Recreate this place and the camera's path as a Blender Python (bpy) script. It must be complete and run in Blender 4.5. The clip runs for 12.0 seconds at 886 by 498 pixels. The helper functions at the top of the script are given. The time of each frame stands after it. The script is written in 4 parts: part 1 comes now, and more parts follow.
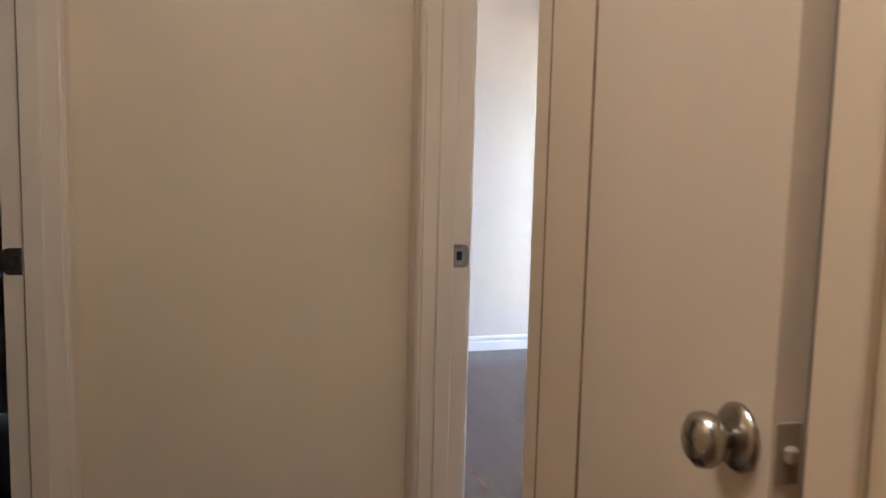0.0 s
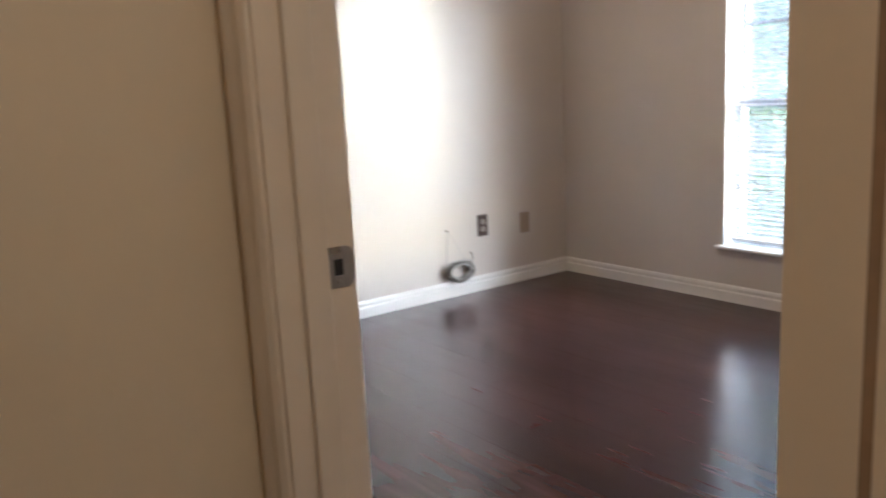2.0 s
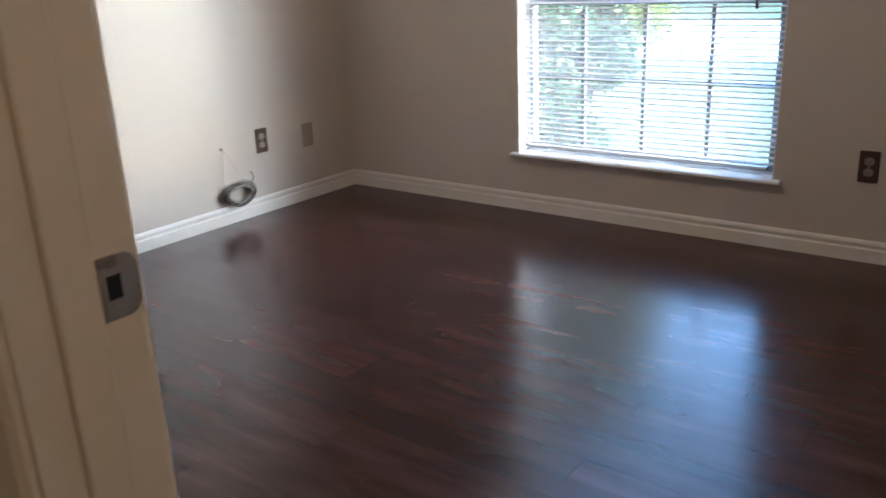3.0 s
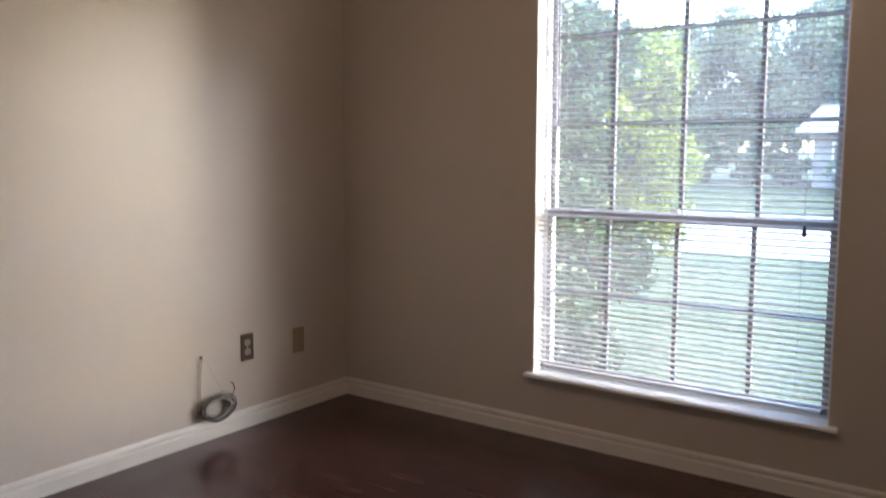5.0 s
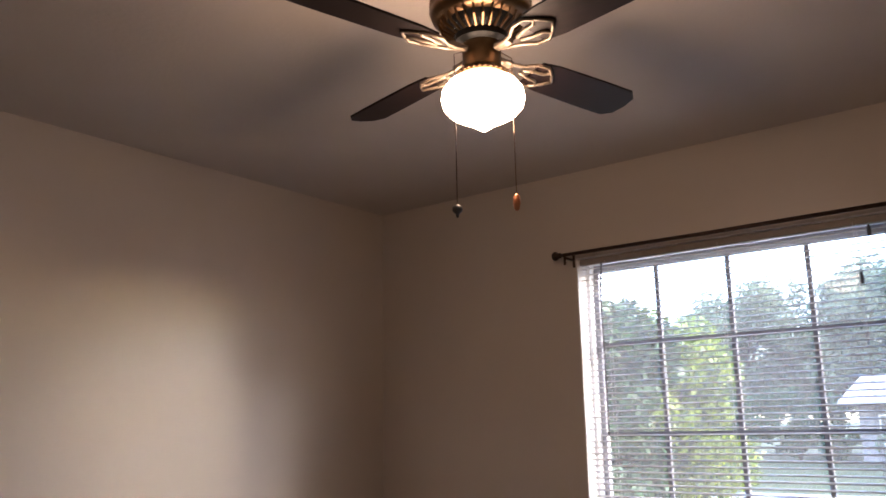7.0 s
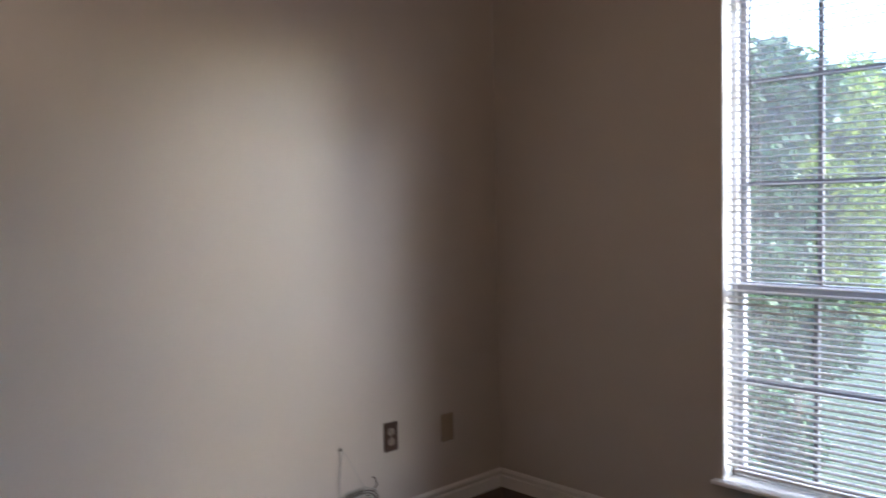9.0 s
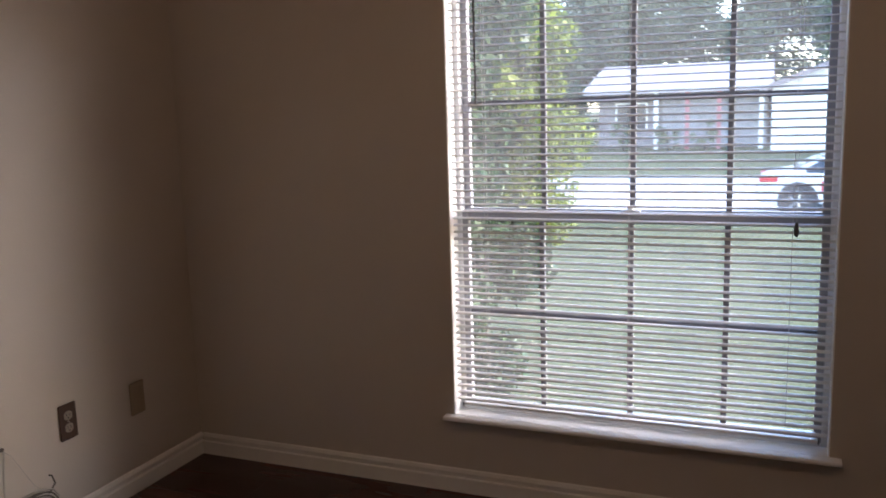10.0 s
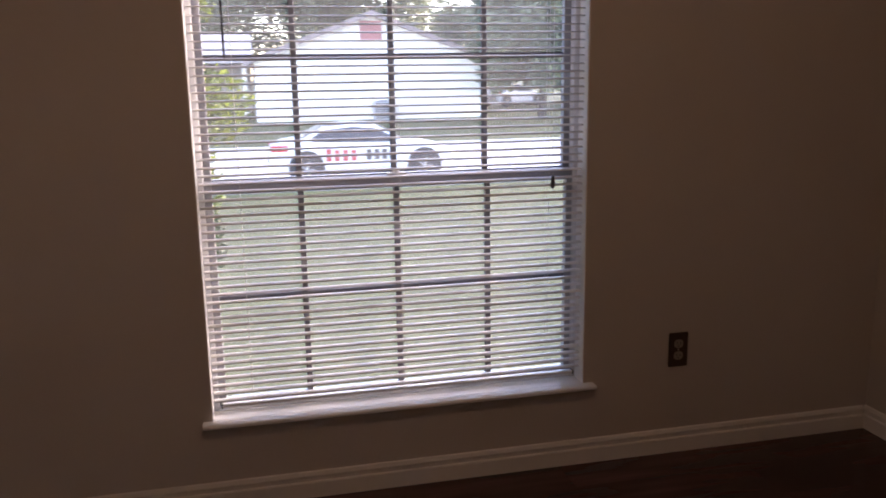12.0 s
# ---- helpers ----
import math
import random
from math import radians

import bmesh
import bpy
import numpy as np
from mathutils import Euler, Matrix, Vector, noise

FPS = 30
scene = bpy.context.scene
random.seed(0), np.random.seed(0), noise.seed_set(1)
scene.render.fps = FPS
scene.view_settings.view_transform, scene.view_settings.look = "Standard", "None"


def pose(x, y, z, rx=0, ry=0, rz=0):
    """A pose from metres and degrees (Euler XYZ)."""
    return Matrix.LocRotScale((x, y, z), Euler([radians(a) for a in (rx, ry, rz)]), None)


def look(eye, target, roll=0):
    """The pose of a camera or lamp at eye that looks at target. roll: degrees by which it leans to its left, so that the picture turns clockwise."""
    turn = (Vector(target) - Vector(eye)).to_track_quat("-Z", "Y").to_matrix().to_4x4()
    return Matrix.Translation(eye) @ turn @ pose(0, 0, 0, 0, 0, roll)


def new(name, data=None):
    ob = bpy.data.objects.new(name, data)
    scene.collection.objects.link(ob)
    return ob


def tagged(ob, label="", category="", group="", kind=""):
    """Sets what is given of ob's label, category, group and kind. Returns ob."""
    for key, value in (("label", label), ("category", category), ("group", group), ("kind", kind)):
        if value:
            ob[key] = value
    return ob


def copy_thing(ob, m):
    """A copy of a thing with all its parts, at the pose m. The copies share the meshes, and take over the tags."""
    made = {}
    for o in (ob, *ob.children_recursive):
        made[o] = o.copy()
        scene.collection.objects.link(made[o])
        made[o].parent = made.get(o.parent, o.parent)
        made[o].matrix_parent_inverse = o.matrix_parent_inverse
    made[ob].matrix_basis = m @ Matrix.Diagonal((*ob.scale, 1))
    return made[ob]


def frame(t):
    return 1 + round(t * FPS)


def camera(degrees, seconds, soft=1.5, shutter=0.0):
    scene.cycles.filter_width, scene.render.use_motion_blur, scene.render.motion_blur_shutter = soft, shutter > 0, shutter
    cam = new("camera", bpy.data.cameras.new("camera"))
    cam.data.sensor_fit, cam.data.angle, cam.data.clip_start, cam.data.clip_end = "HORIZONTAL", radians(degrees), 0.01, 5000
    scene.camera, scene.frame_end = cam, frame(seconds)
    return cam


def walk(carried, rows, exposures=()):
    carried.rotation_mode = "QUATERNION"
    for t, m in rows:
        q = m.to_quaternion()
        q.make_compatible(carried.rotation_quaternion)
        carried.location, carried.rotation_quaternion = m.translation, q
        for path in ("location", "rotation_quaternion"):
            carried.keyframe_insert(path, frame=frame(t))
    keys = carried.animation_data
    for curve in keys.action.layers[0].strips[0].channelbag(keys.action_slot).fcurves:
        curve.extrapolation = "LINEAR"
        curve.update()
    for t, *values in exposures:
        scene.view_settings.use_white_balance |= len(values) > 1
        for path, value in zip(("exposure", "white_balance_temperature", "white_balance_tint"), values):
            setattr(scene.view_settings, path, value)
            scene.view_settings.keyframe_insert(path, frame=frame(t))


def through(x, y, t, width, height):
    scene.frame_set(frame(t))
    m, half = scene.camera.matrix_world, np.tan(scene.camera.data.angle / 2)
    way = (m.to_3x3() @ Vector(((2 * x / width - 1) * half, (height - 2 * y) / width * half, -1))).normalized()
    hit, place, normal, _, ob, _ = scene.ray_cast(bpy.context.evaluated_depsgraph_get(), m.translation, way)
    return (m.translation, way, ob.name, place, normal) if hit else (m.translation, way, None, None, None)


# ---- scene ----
cam = camera(56.3, 12.0, soft=1.6, shutter=0.4)
PATH = [
    (0, (4.520, -3.660, 1.145), (2.616, -3.089, 0.917), 1.4),
    (0.5, (4.322, -3.644, 1.145), (2.407, -3.11, 0.923), 1.1),
    (0.9, (4.136, -3.638, 1.135), (2.241, -3.057, 0.872), 0.9),
    (1.5, (3.848, -3.614, 1.118), (2.029, -2.848, 0.793), -0.5),
    (1.7, (3.737, -3.608, 1.121), (1.990, -2.696, 0.780), -1.2),
    (2, (3.587, -3.58, 1.125), (2.004, -2.416, 0.751), -3.0),
    (2.2, (3.503, -3.548, 1.126), (2.005, -2.296, 0.688), -3.4),
    (2.5, (3.399, -3.495, 1.129), (2.031, -2.152, 0.558), -3.4),
    (2.7, (3.338, -3.460, 1.132), (2.076, -2.044, 0.497), -3.1),
    (4.3, (2.986, -3.14, 1.215), (1.974, -1.482, 0.741), -0.9),
    (4.5, (2.961, -3.12, 1.223), (1.881, -1.488, 0.815), -0.8),
    (5, (2.908, -3.109, 1.255), (1.733, -1.508, 1.021), -0.0),
    (5.5, (2.867, -3.101, 1.29), (1.674, -1.496, 1.25), 0.3),
    (6, (2.851, -3.091, 1.351), (1.645, -1.504, 1.517), -0.1),
    (6.5, (2.843, -3.086, 1.406), (1.647, -1.523, 1.761), -0.8),
    (6.7, (2.832, -3.085, 1.411), (1.644, -1.533, 1.832), -0.5),
    (8.3, (2.768, -2.938, 1.338), (1.246, -1.648, 1.478), -2.3),
    (8.5, (2.747, -2.888, 1.334), (1.189, -1.634, 1.362), -2.4),
    (9, (2.615, -2.783, 1.327), (1.156, -1.419, 1.215), -1.3),
    (9.5, (2.389, -2.676, 1.327), (1.340, -0.979, 1.181), -2.0),
    (10, (2.162, -2.608, 1.333), (1.413, -0.780, 1.015), -1.7),
    (10.5, (1.929, -2.579, 1.318), (1.340, -0.700, 0.968), -2.7),
    (11, (1.679, -2.562, 1.316), (1.459, -0.608, 0.946), -1.8),
    (11.5, (1.452, -2.559, 1.321), (1.622, -0.607, 0.917), -0.6),
    (12, (1.275, -2.471, 1.304), (1.718, -0.563, 0.898), -0.9),
]
EXPOSURES = [(0.0, 5.8, 4600, 8), (1.0, 5.7, 4800, 8), (1.5, 5.35, 4850, 8), (2.0, 5.35, 4900, 7), (2.5, 5.15, 4900, 6), (4.5, 4.4, 5250, 11), (5.5, 4.0, 5700, 16), (6.7, 3.9, 5800, 22), (8.5, 4.2, 4850, 11), (9.5, 3.4, 5550, 16), (10.5, 3.5, 6050, 22), (12.0, 3.25, 6350, 30)]
walk(cam, [(t, look(eye, target, roll)) for t, eye, target, roll in PATH], EXPOSURES)

# ---- world and light ----
world = bpy.data.worlds.new("sky_world")
scene.world = world
world.use_nodes = True
wn = world.node_tree.nodes
sky = wn.new("ShaderNodeTexSky")
sky.sky_type, sky.sun_disc = "NISHITA", False
SUN_UP, SUN_TURN = radians(21), radians(63)
sky.sun_elevation, sky.sun_rotation, sky.dust_density, sky.air_density, sky.ozone_density = SUN_UP, SUN_TURN, 1.3, 0.9, 0.4
wn["Background"].inputs["Strength"].default_value = 0.15
world.node_tree.links.new(sky.outputs["Color"], wn["Background"].inputs["Color"])
sun = new("sun", bpy.data.lights.new("sun", "SUN"))
sun.data.energy, sun.data.angle, sun.data.color = 0.32, radians(20), (1.0, 0.96, 0.88)
sun_dir = Vector((math.sin(SUN_TURN) * math.cos(SUN_UP), math.cos(SUN_TURN) * math.cos(SUN_UP), math.sin(SUN_UP)))
sun.matrix_world = look(sun_dir * 60, (0, 0, 0))
GLOBE_GLOW, HALL_GLOW = 3.4, 1.65


# ---- materials ----
def mat(name, color, rough=0.5, metal=0.0, var=0.08, scale=6.0, bump=0.1, bump_scale=120.0, stretch=(1, 1, 1), spec=0.5,
        pieces=0.0, rough_var=0.08):
    m = bpy.data.materials.new(name)
    m.use_nodes = True
    nt = m.node_tree
    b = nt.nodes["Principled BSDF"]
    tc, mp = nt.nodes.new("ShaderNodeTexCoord"), nt.nodes.new("ShaderNodeMapping")
    mp.inputs["Scale"].default_value = stretch
    nt.links.new(tc.outputs["Object"], mp.inputs["Vector"])
    big, fine = nt.nodes.new("ShaderNodeTexNoise"), nt.nodes.new("ShaderNodeTexNoise")
    big.inputs["Scale"].default_value, big.inputs["Detail"].default_value = scale, 6
    fine.inputs["Scale"].default_value, fine.inputs["Detail"].default_value = bump_scale, 3
    for n in (big, fine):
        nt.links.new(mp.outputs["Vector"], n.inputs["Vector"])
    hsv = nt.nodes.new("ShaderNodeHueSaturation")
    hsv.inputs["Color"].default_value = (*color, 1)
    ramp = nt.nodes.new("ShaderNodeMapRange")
    ramp.inputs["From Min"].default_value, ramp.inputs["From Max"].default_value = 0.3, 0.7
    ramp.inputs["To Min"].default_value, ramp.inputs["To Max"].default_value = 1 - var, 1 + var
    nt.links.new(big.outputs["Fac"], ramp.inputs["Value"])
    value = ramp.outputs["Result"]
    if pieces:
        info, mul, add = nt.nodes.new("ShaderNodeObjectInfo"), nt.nodes.new("ShaderNodeMapRange"), nt.nodes.new("ShaderNodeMath")
        mul.inputs["To Min"].default_value, mul.inputs["To Max"].default_value = 1 - pieces, 1 + pieces
        nt.links.new(info.outputs["Random"], mul.inputs["Value"])
        add.operation = "MULTIPLY"
        nt.links.new(mul.outputs["Result"], add.inputs[0])
        nt.links.new(value, add.inputs[1])
        value = add.outputs["Value"]
    nt.links.new(value, hsv.inputs["Value"])
    nt.links.new(hsv.outputs["Color"], b.inputs["Base Color"])
    rr = nt.nodes.new("ShaderNodeMapRange")
    rr.inputs["To Min"].default_value, rr.inputs["To Max"].default_value = max(rough - rough_var, 0.02), min(rough + rough_var, 1)
    nt.links.new(big.outputs["Fac"], rr.inputs["Value"])
    nt.links.new(rr.outputs["Result"], b.inputs["Roughness"])
    b.inputs["Metallic"].default_value = metal
    b.inputs["Specular IOR Level"].default_value = spec
    if bump:
        bp = nt.nodes.new("ShaderNodeBump")
        bp.inputs["Strength"].default_value, bp.inputs["Distance"].default_value = bump, 0.002
        nt.links.new(fine.outputs["Fac"], bp.inputs["Height"])
        nt.links.new(bp.outputs["Normal"], b.inputs["Normal"])
    return m


def glow(name, color, strength):
    m = mat(name, color, 0.3, bump=0)
    b = m.node_tree.nodes["Principled BSDF"]
    b.inputs["Emission Color"].default_value, b.inputs["Emission Strength"].default_value = (*color, 1), strength
    return m


def leaf_mat(name, dark, light, through=0.3):
    m = bpy.data.materials.new(name)
    m.use_nodes = True
    nt = m.node_tree
    b = nt.nodes["Principled BSDF"]
    g, r = nt.nodes.new("ShaderNodeNewGeometry"), nt.nodes.new("ShaderNodeValToRGB")
    r.color_ramp.elements[0].color, r.color_ramp.elements[1].color = (*dark, 1), (*light, 1)
    nt.links.new(g.outputs["Random Per Island"], r.inputs["Fac"])
    nt.links.new(r.outputs["Color"], b.inputs["Base Color"])
    b.inputs["Roughness"].default_value = 0.55
    tr, mix = nt.nodes.new("ShaderNodeBsdfTranslucent"), nt.nodes.new("ShaderNodeMixShader")
    nt.links.new(r.outputs["Color"], tr.inputs["Color"])
    mix.inputs["Fac"].default_value = through
    nt.links.new(b.outputs["BSDF"], mix.inputs[1])
    nt.links.new(tr.outputs["BSDF"], mix.inputs[2])
    nt.links.new(mix.outputs["Shader"], nt.nodes["Material Output"].inputs["Surface"])
    return m


WALL = mat("wall_paint", (0.537, 0.482, 0.422), 0.34, spec=0.55, rough_var=0.015, var=0.03, scale=2.0, bump=0.25, bump_scale=90)
def stain(m, at, reach, color):
    """A brown scuff soaked into the paint round a spot of the wall."""
    nt = m.node_tree
    b, tc = nt.nodes["Principled BSDF"], nt.nodes["Texture Coordinate"]
    far, grain, ramp, mx = (nt.nodes.new(n) for n in ("ShaderNodeVectorMath", "ShaderNodeTexNoise", "ShaderNodeMapRange", "ShaderNodeMix"))
    add = nt.nodes.new("ShaderNodeMath")
    far.operation, far.inputs[1].default_value = "DISTANCE", at
    nt.links.new(tc.outputs["Object"], far.inputs[0])
    grain.inputs["Scale"].default_value, grain.inputs["Detail"].default_value = 28.0, 5
    nt.links.new(tc.outputs["Object"], grain.inputs["Vector"])
    add.operation, add.inputs[1].default_value = "MULTIPLY_ADD", reach
    nt.links.new(grain.outputs["Fac"], add.inputs[0])
    nt.links.new(far.outputs["Value"], add.inputs[2])
    ramp.inputs["From Min"].default_value, ramp.inputs["From Max"].default_value = reach * 0.7, reach * 1.6
    ramp.inputs["To Min"].default_value, ramp.inputs["To Max"].default_value = 0.8, 0.0
    nt.links.new(add.outputs["Value"], ramp.inputs["Value"])
    mx.data_type = "RGBA"
    nt.links.new(ramp.outputs["Result"], mx.inputs["Factor"])
    nt.links.new(nt.nodes["Hue/Saturation/Value"].outputs["Color"], mx.inputs["A"])
    mx.inputs["B"].default_value = (*color, 1)
    nt.links.new(mx.outputs["Result"], b.inputs["Base Color"])


stain(WALL, (0, -0.935, 0.125), 0.06, (0.10, 0.065, 0.04))
HALL = mat("hall_paint", (0.655, 0.525, 0.35), 0.45, var=0.04, scale=2.0, bump=0.25, bump_scale=90)
CEIL = mat("ceiling_paint", (0.58, 0.53, 0.48), 0.8, var=0.03, scale=3.0, bump=0.5, bump_scale=60)
BASEP = mat("baseboard_paint", (0.72, 0.69, 0.64), 0.35, var=0.03, scale=8.0, bump=0.08, bump_scale=60)
TRIM = mat("trim_paint", (0.68, 0.56, 0.415), 0.35, var=0.03, scale=8.0, bump=0.08, bump_scale=60)
# headrail's dim look against the bright window is put into its colour
HEADRAIL = mat("headrail_backlit", (0.26, 0.22, 0.19), 0.5, var=0.05)
SILL = mat("sill_paint", (0.88, 0.87, 0.85), 0.35, var=0.04, scale=9.0, bump=0.1, bump_scale=60)
DOORP = mat("door_paint", (0.66, 0.56, 0.44), 0.4, var=0.05, scale=3.0, bump=0.12, bump_scale=50, stretch=(1, 1, 0.2))
JOINT = mat("bare_joint", (0.26, 0.17, 0.10), 0.9, var=0.3, scale=20)
SUB = mat("subfloor", (0.08, 0.05, 0.04), 0.8)
NICKEL = mat("brushed_nickel", (0.40, 0.36, 0.31), 0.28, 1.0, var=0.1, scale=30, bump=0.05, bump_scale=300)
DARKMETAL = mat("bronze_metal", (0.05, 0.03, 0.022), 0.45, 0.7, var=0.2, scale=30, bump=0.1)
BRASS = mat("antique_brass", (0.17, 0.105, 0.055), 0.3, 1.0, var=0.25, scale=25, bump=0.1)
CREAMBRASS = mat("pale_brass", (0.24, 0.19, 0.14), 0.45, 0.4, var=0.15, scale=25, bump=0.1)
VINYL = mat("window_vinyl", (0.80, 0.80, 0.81), 0.45, var=0.04, scale=12)
# white sash parts coloured dark: shade of their backlit room side is painted in
MUNTIN_BACKLIT = mat("muntin_backlit", (0.17, 0.17, 0.185), 0.45, var=0.05, scale=12)
STILE_BACKLIT = mat("stile_backlit", (0.36, 0.36, 0.385), 0.45, var=0.05, scale=12)
SLAT = mat("blind_slat", (0.68, 0.67, 0.66), 0.4, var=0.03, scale=5, bump=0.04)
CORD = mat("blind_cord", (0.75, 0.73, 0.70), 0.8, bump=0)
WANDM = mat("wand_plastic", (0.10, 0.10, 0.10), 0.25, bump=0)
TASSEL = mat("tassel_plastic", (0.06, 0.06, 0.06), 0.4, bump=0)
BROWNPL = mat("brown_plate", (0.055, 0.030, 0.020), 0.35, var=0.1, bump=0.04)
IVORY = mat("ivory_plastic", (0.27, 0.235, 0.19), 0.4, var=0.05, bump=0.03)
BEIGEPL = mat("beige_plate", (0.30, 0.23, 0.16), 0.45, var=0.08, bump=0.05)
SLOT = mat("slot_dark", (0.01, 0.01, 0.01), 0.7, bump=0)
CABLE = mat("cable_grey", (0.42, 0.40, 0.36), 0.5, var=0.1)
CABLEDK = mat("cable_dark", (0.10, 0.085, 0.07), 0.5, var=0.1)
BLADE = mat("blade_walnut", (0.014, 0.008, 0.008), 0.55, spec=0.2, var=0.35, scale=10, stretch=(1, 12, 1), bump=0.05)
COPPER = mat("copper_pull", (0.55, 0.22, 0.10), 0.35, 0.6, bump=0.05)
GLOBE = glow("lamp_glass", (1.0, 0.67, 0.39), GLOBE_GLOW)
HALLGLASS = glow("hall_lamp_glass", (1.0, 0.80, 0.56), HALL_GLOW)


def glass_mat():
    m = bpy.data.materials.new("window_glass")
    m.use_nodes = True
    nt = m.node_tree
    nt.nodes.remove(nt.nodes["Principled BSDF"])
    t, g, mix, f = (nt.nodes.new(n) for n in ("ShaderNodeBsdfTransparent", "ShaderNodeBsdfGlossy", "ShaderNodeMixShader", "ShaderNodeFresnel"))
    t.inputs["Color"].default_value = (0.93, 0.95, 0.95, 1)
    g.inputs["Roughness"].default_value = 0.02
    f.inputs["IOR"].default_value = 1.22
    nt.links.new(f.outputs["Fac"], mix.inputs["Fac"])
    # a faint translucent veil imitates bright glare washing out the view
    veil, veil_mix = nt.nodes.new("ShaderNodeBsdfTranslucent"), nt.nodes.new("ShaderNodeMixShader")
    veil_mix.inputs["Fac"].default_value = 0.032
    nt.links.new(t.outputs["BSDF"], veil_mix.inputs[1])
    nt.links.new(veil.outputs["BSDF"], veil_mix.inputs[2])
    nt.links.new(veil_mix.outputs["Shader"], mix.inputs[1])
    nt.links.new(g.outputs["BSDF"], mix.inputs[2])
    nt.links.new(mix.outputs["Shader"], nt.nodes["Material Output"].inputs["Surface"])
    return m


GLASS = glass_mat()


def floor_mat():
    m = mat("dark_laminate", (0.092, 0.041, 0.035), 0.24, var=0.22, scale=3.2, bump=0.03, bump_scale=10, stretch=(0.9, 3.6, 3.6), pieces=0.16, rough_var=0.06, spec=0.42)
    nt = m.node_tree
    b = nt.nodes["Principled BSDF"]
    nt.nodes["Noise Texture"].inputs["Detail"].default_value = 1.5
    info, comb, mul = nt.nodes.new("ShaderNodeObjectInfo"), nt.nodes.new("ShaderNodeCombineXYZ"), nt.nodes.new("ShaderNodeMath")
    mul.operation, mul.inputs[1].default_value = "MULTIPLY", 37.0
    nt.links.new(info.outputs["Random"], mul.inputs[0])
    for k in range(3):
        nt.links.new(mul.outputs["Value"], comb.inputs[k])
    nt.links.new(comb.outputs["Vector"], nt.nodes["Mapping"].inputs["Location"])
    color = nt.nodes["Hue/Saturation/Value"].outputs["Color"]
    # long grain, and short dark knots and checks along the plank
    for stretch, scale, lo, hi, dark in (((0.6, 22, 22), 2.0, 0.25, 0.75, 0.78), ((1.8, 9, 9), 1.5, 0.26, 0.7, 0.46)):
        mp = nt.nodes.new("ShaderNodeMapping")
        mp.inputs["Scale"].default_value = stretch
        nt.links.new(comb.outputs["Vector"], mp.inputs["Location"])
        nt.links.new(nt.nodes["Texture Coordinate"].outputs["Object"], mp.inputs["Vector"])
        st, rp, mx = nt.nodes.new("ShaderNodeTexNoise"), nt.nodes.new("ShaderNodeValToRGB"), nt.nodes.new("ShaderNodeMix")
        st.inputs["Scale"].default_value, st.inputs["Detail"].default_value = scale, 1.6
        nt.links.new(mp.outputs["Vector"], st.inputs["Vector"])
        rp.color_ramp.elements[0].position, rp.color_ramp.elements[1].position = lo, hi
        rp.color_ramp.elements[0].color = (dark, dark, dark, 1)
        nt.links.new(st.outputs["Fac"], rp.inputs["Fac"])
        mx.data_type, mx.blend_type = "RGBA", "MULTIPLY"
        mx.inputs["Factor"].default_value = 1.0
        nt.links.new(color, mx.inputs["A"])
        nt.links.new(rp.outputs["Color"], mx.inputs["B"])
        color = mx.outputs["Result"]
    nt.links.new(color, b.inputs["Base Color"])
    # the sheen breaks into satin and glossier streaks along the boards
    gloss = nt.nodes.new("ShaderNodeMapRange")
    gloss.inputs["From Min"].default_value, gloss.inputs["From Max"].default_value = 0.3, 0.7
    gloss.inputs["To Min"].default_value, gloss.inputs["To Max"].default_value = 0.26, 0.21
    nt.links.new(st.outputs["Fac"], gloss.inputs["Value"])
    nt.links.new(gloss.outputs["Result"], b.inputs["Roughness"])
    return m


PLANK = floor_mat()


# ---- building helpers ----
def box(bm, x0, x1, y0, y1, z0, z1, bevel=0.0, segs=1):
    made = bmesh.ops.create_cube(bm, size=1)["verts"]
    bmesh.ops.scale(bm, vec=(abs(x1 - x0), abs(y1 - y0), abs(z1 - z0)), verts=made)
    bmesh.ops.translate(bm, vec=((x0 + x1) / 2, (y0 + y1) / 2, (z0 + z1) / 2), verts=made)
    if bevel:
        edges = list({e for v in made for e in v.link_edges})
        bmesh.ops.bevel(bm, geom=edges, offset=bevel, segments=segs, profile=0.7, affect="EDGES")
    return bm


def boxes(*rows, bevel=0.0):
    bm = bmesh.new()
    for r in rows:
        box(bm, *r, bevel=bevel)
    return bm


def lathe(bm, profile, at, segs=24, axis="Z", scale=(1, 1)):
    rings = []
    for r, h in profile:
        ring = []
        for k in range(segs):
            a = 2 * math.pi * k / segs
            c, s = r * math.cos(a) * scale[0], r * math.sin(a) * scale[1]
            p = {"Z": (c, s, h), "Y": (c, h, s), "X": (h, c, s)}[axis]
            ring.append(bm.verts.new(Vector(at) + Vector(p)))
        rings.append(ring)
    for a, b in zip(rings, rings[1:]):
        for k in range(segs):
            bm.faces.new((a[k], a[(k + 1) % segs], b[(k + 1) % segs], b[k]))
    bm.faces.new(rings[0][::-1])
    bm.faces.new(rings[-1])
    bmesh.ops.recalc_face_normals(bm, faces=bm.faces)
    return bm


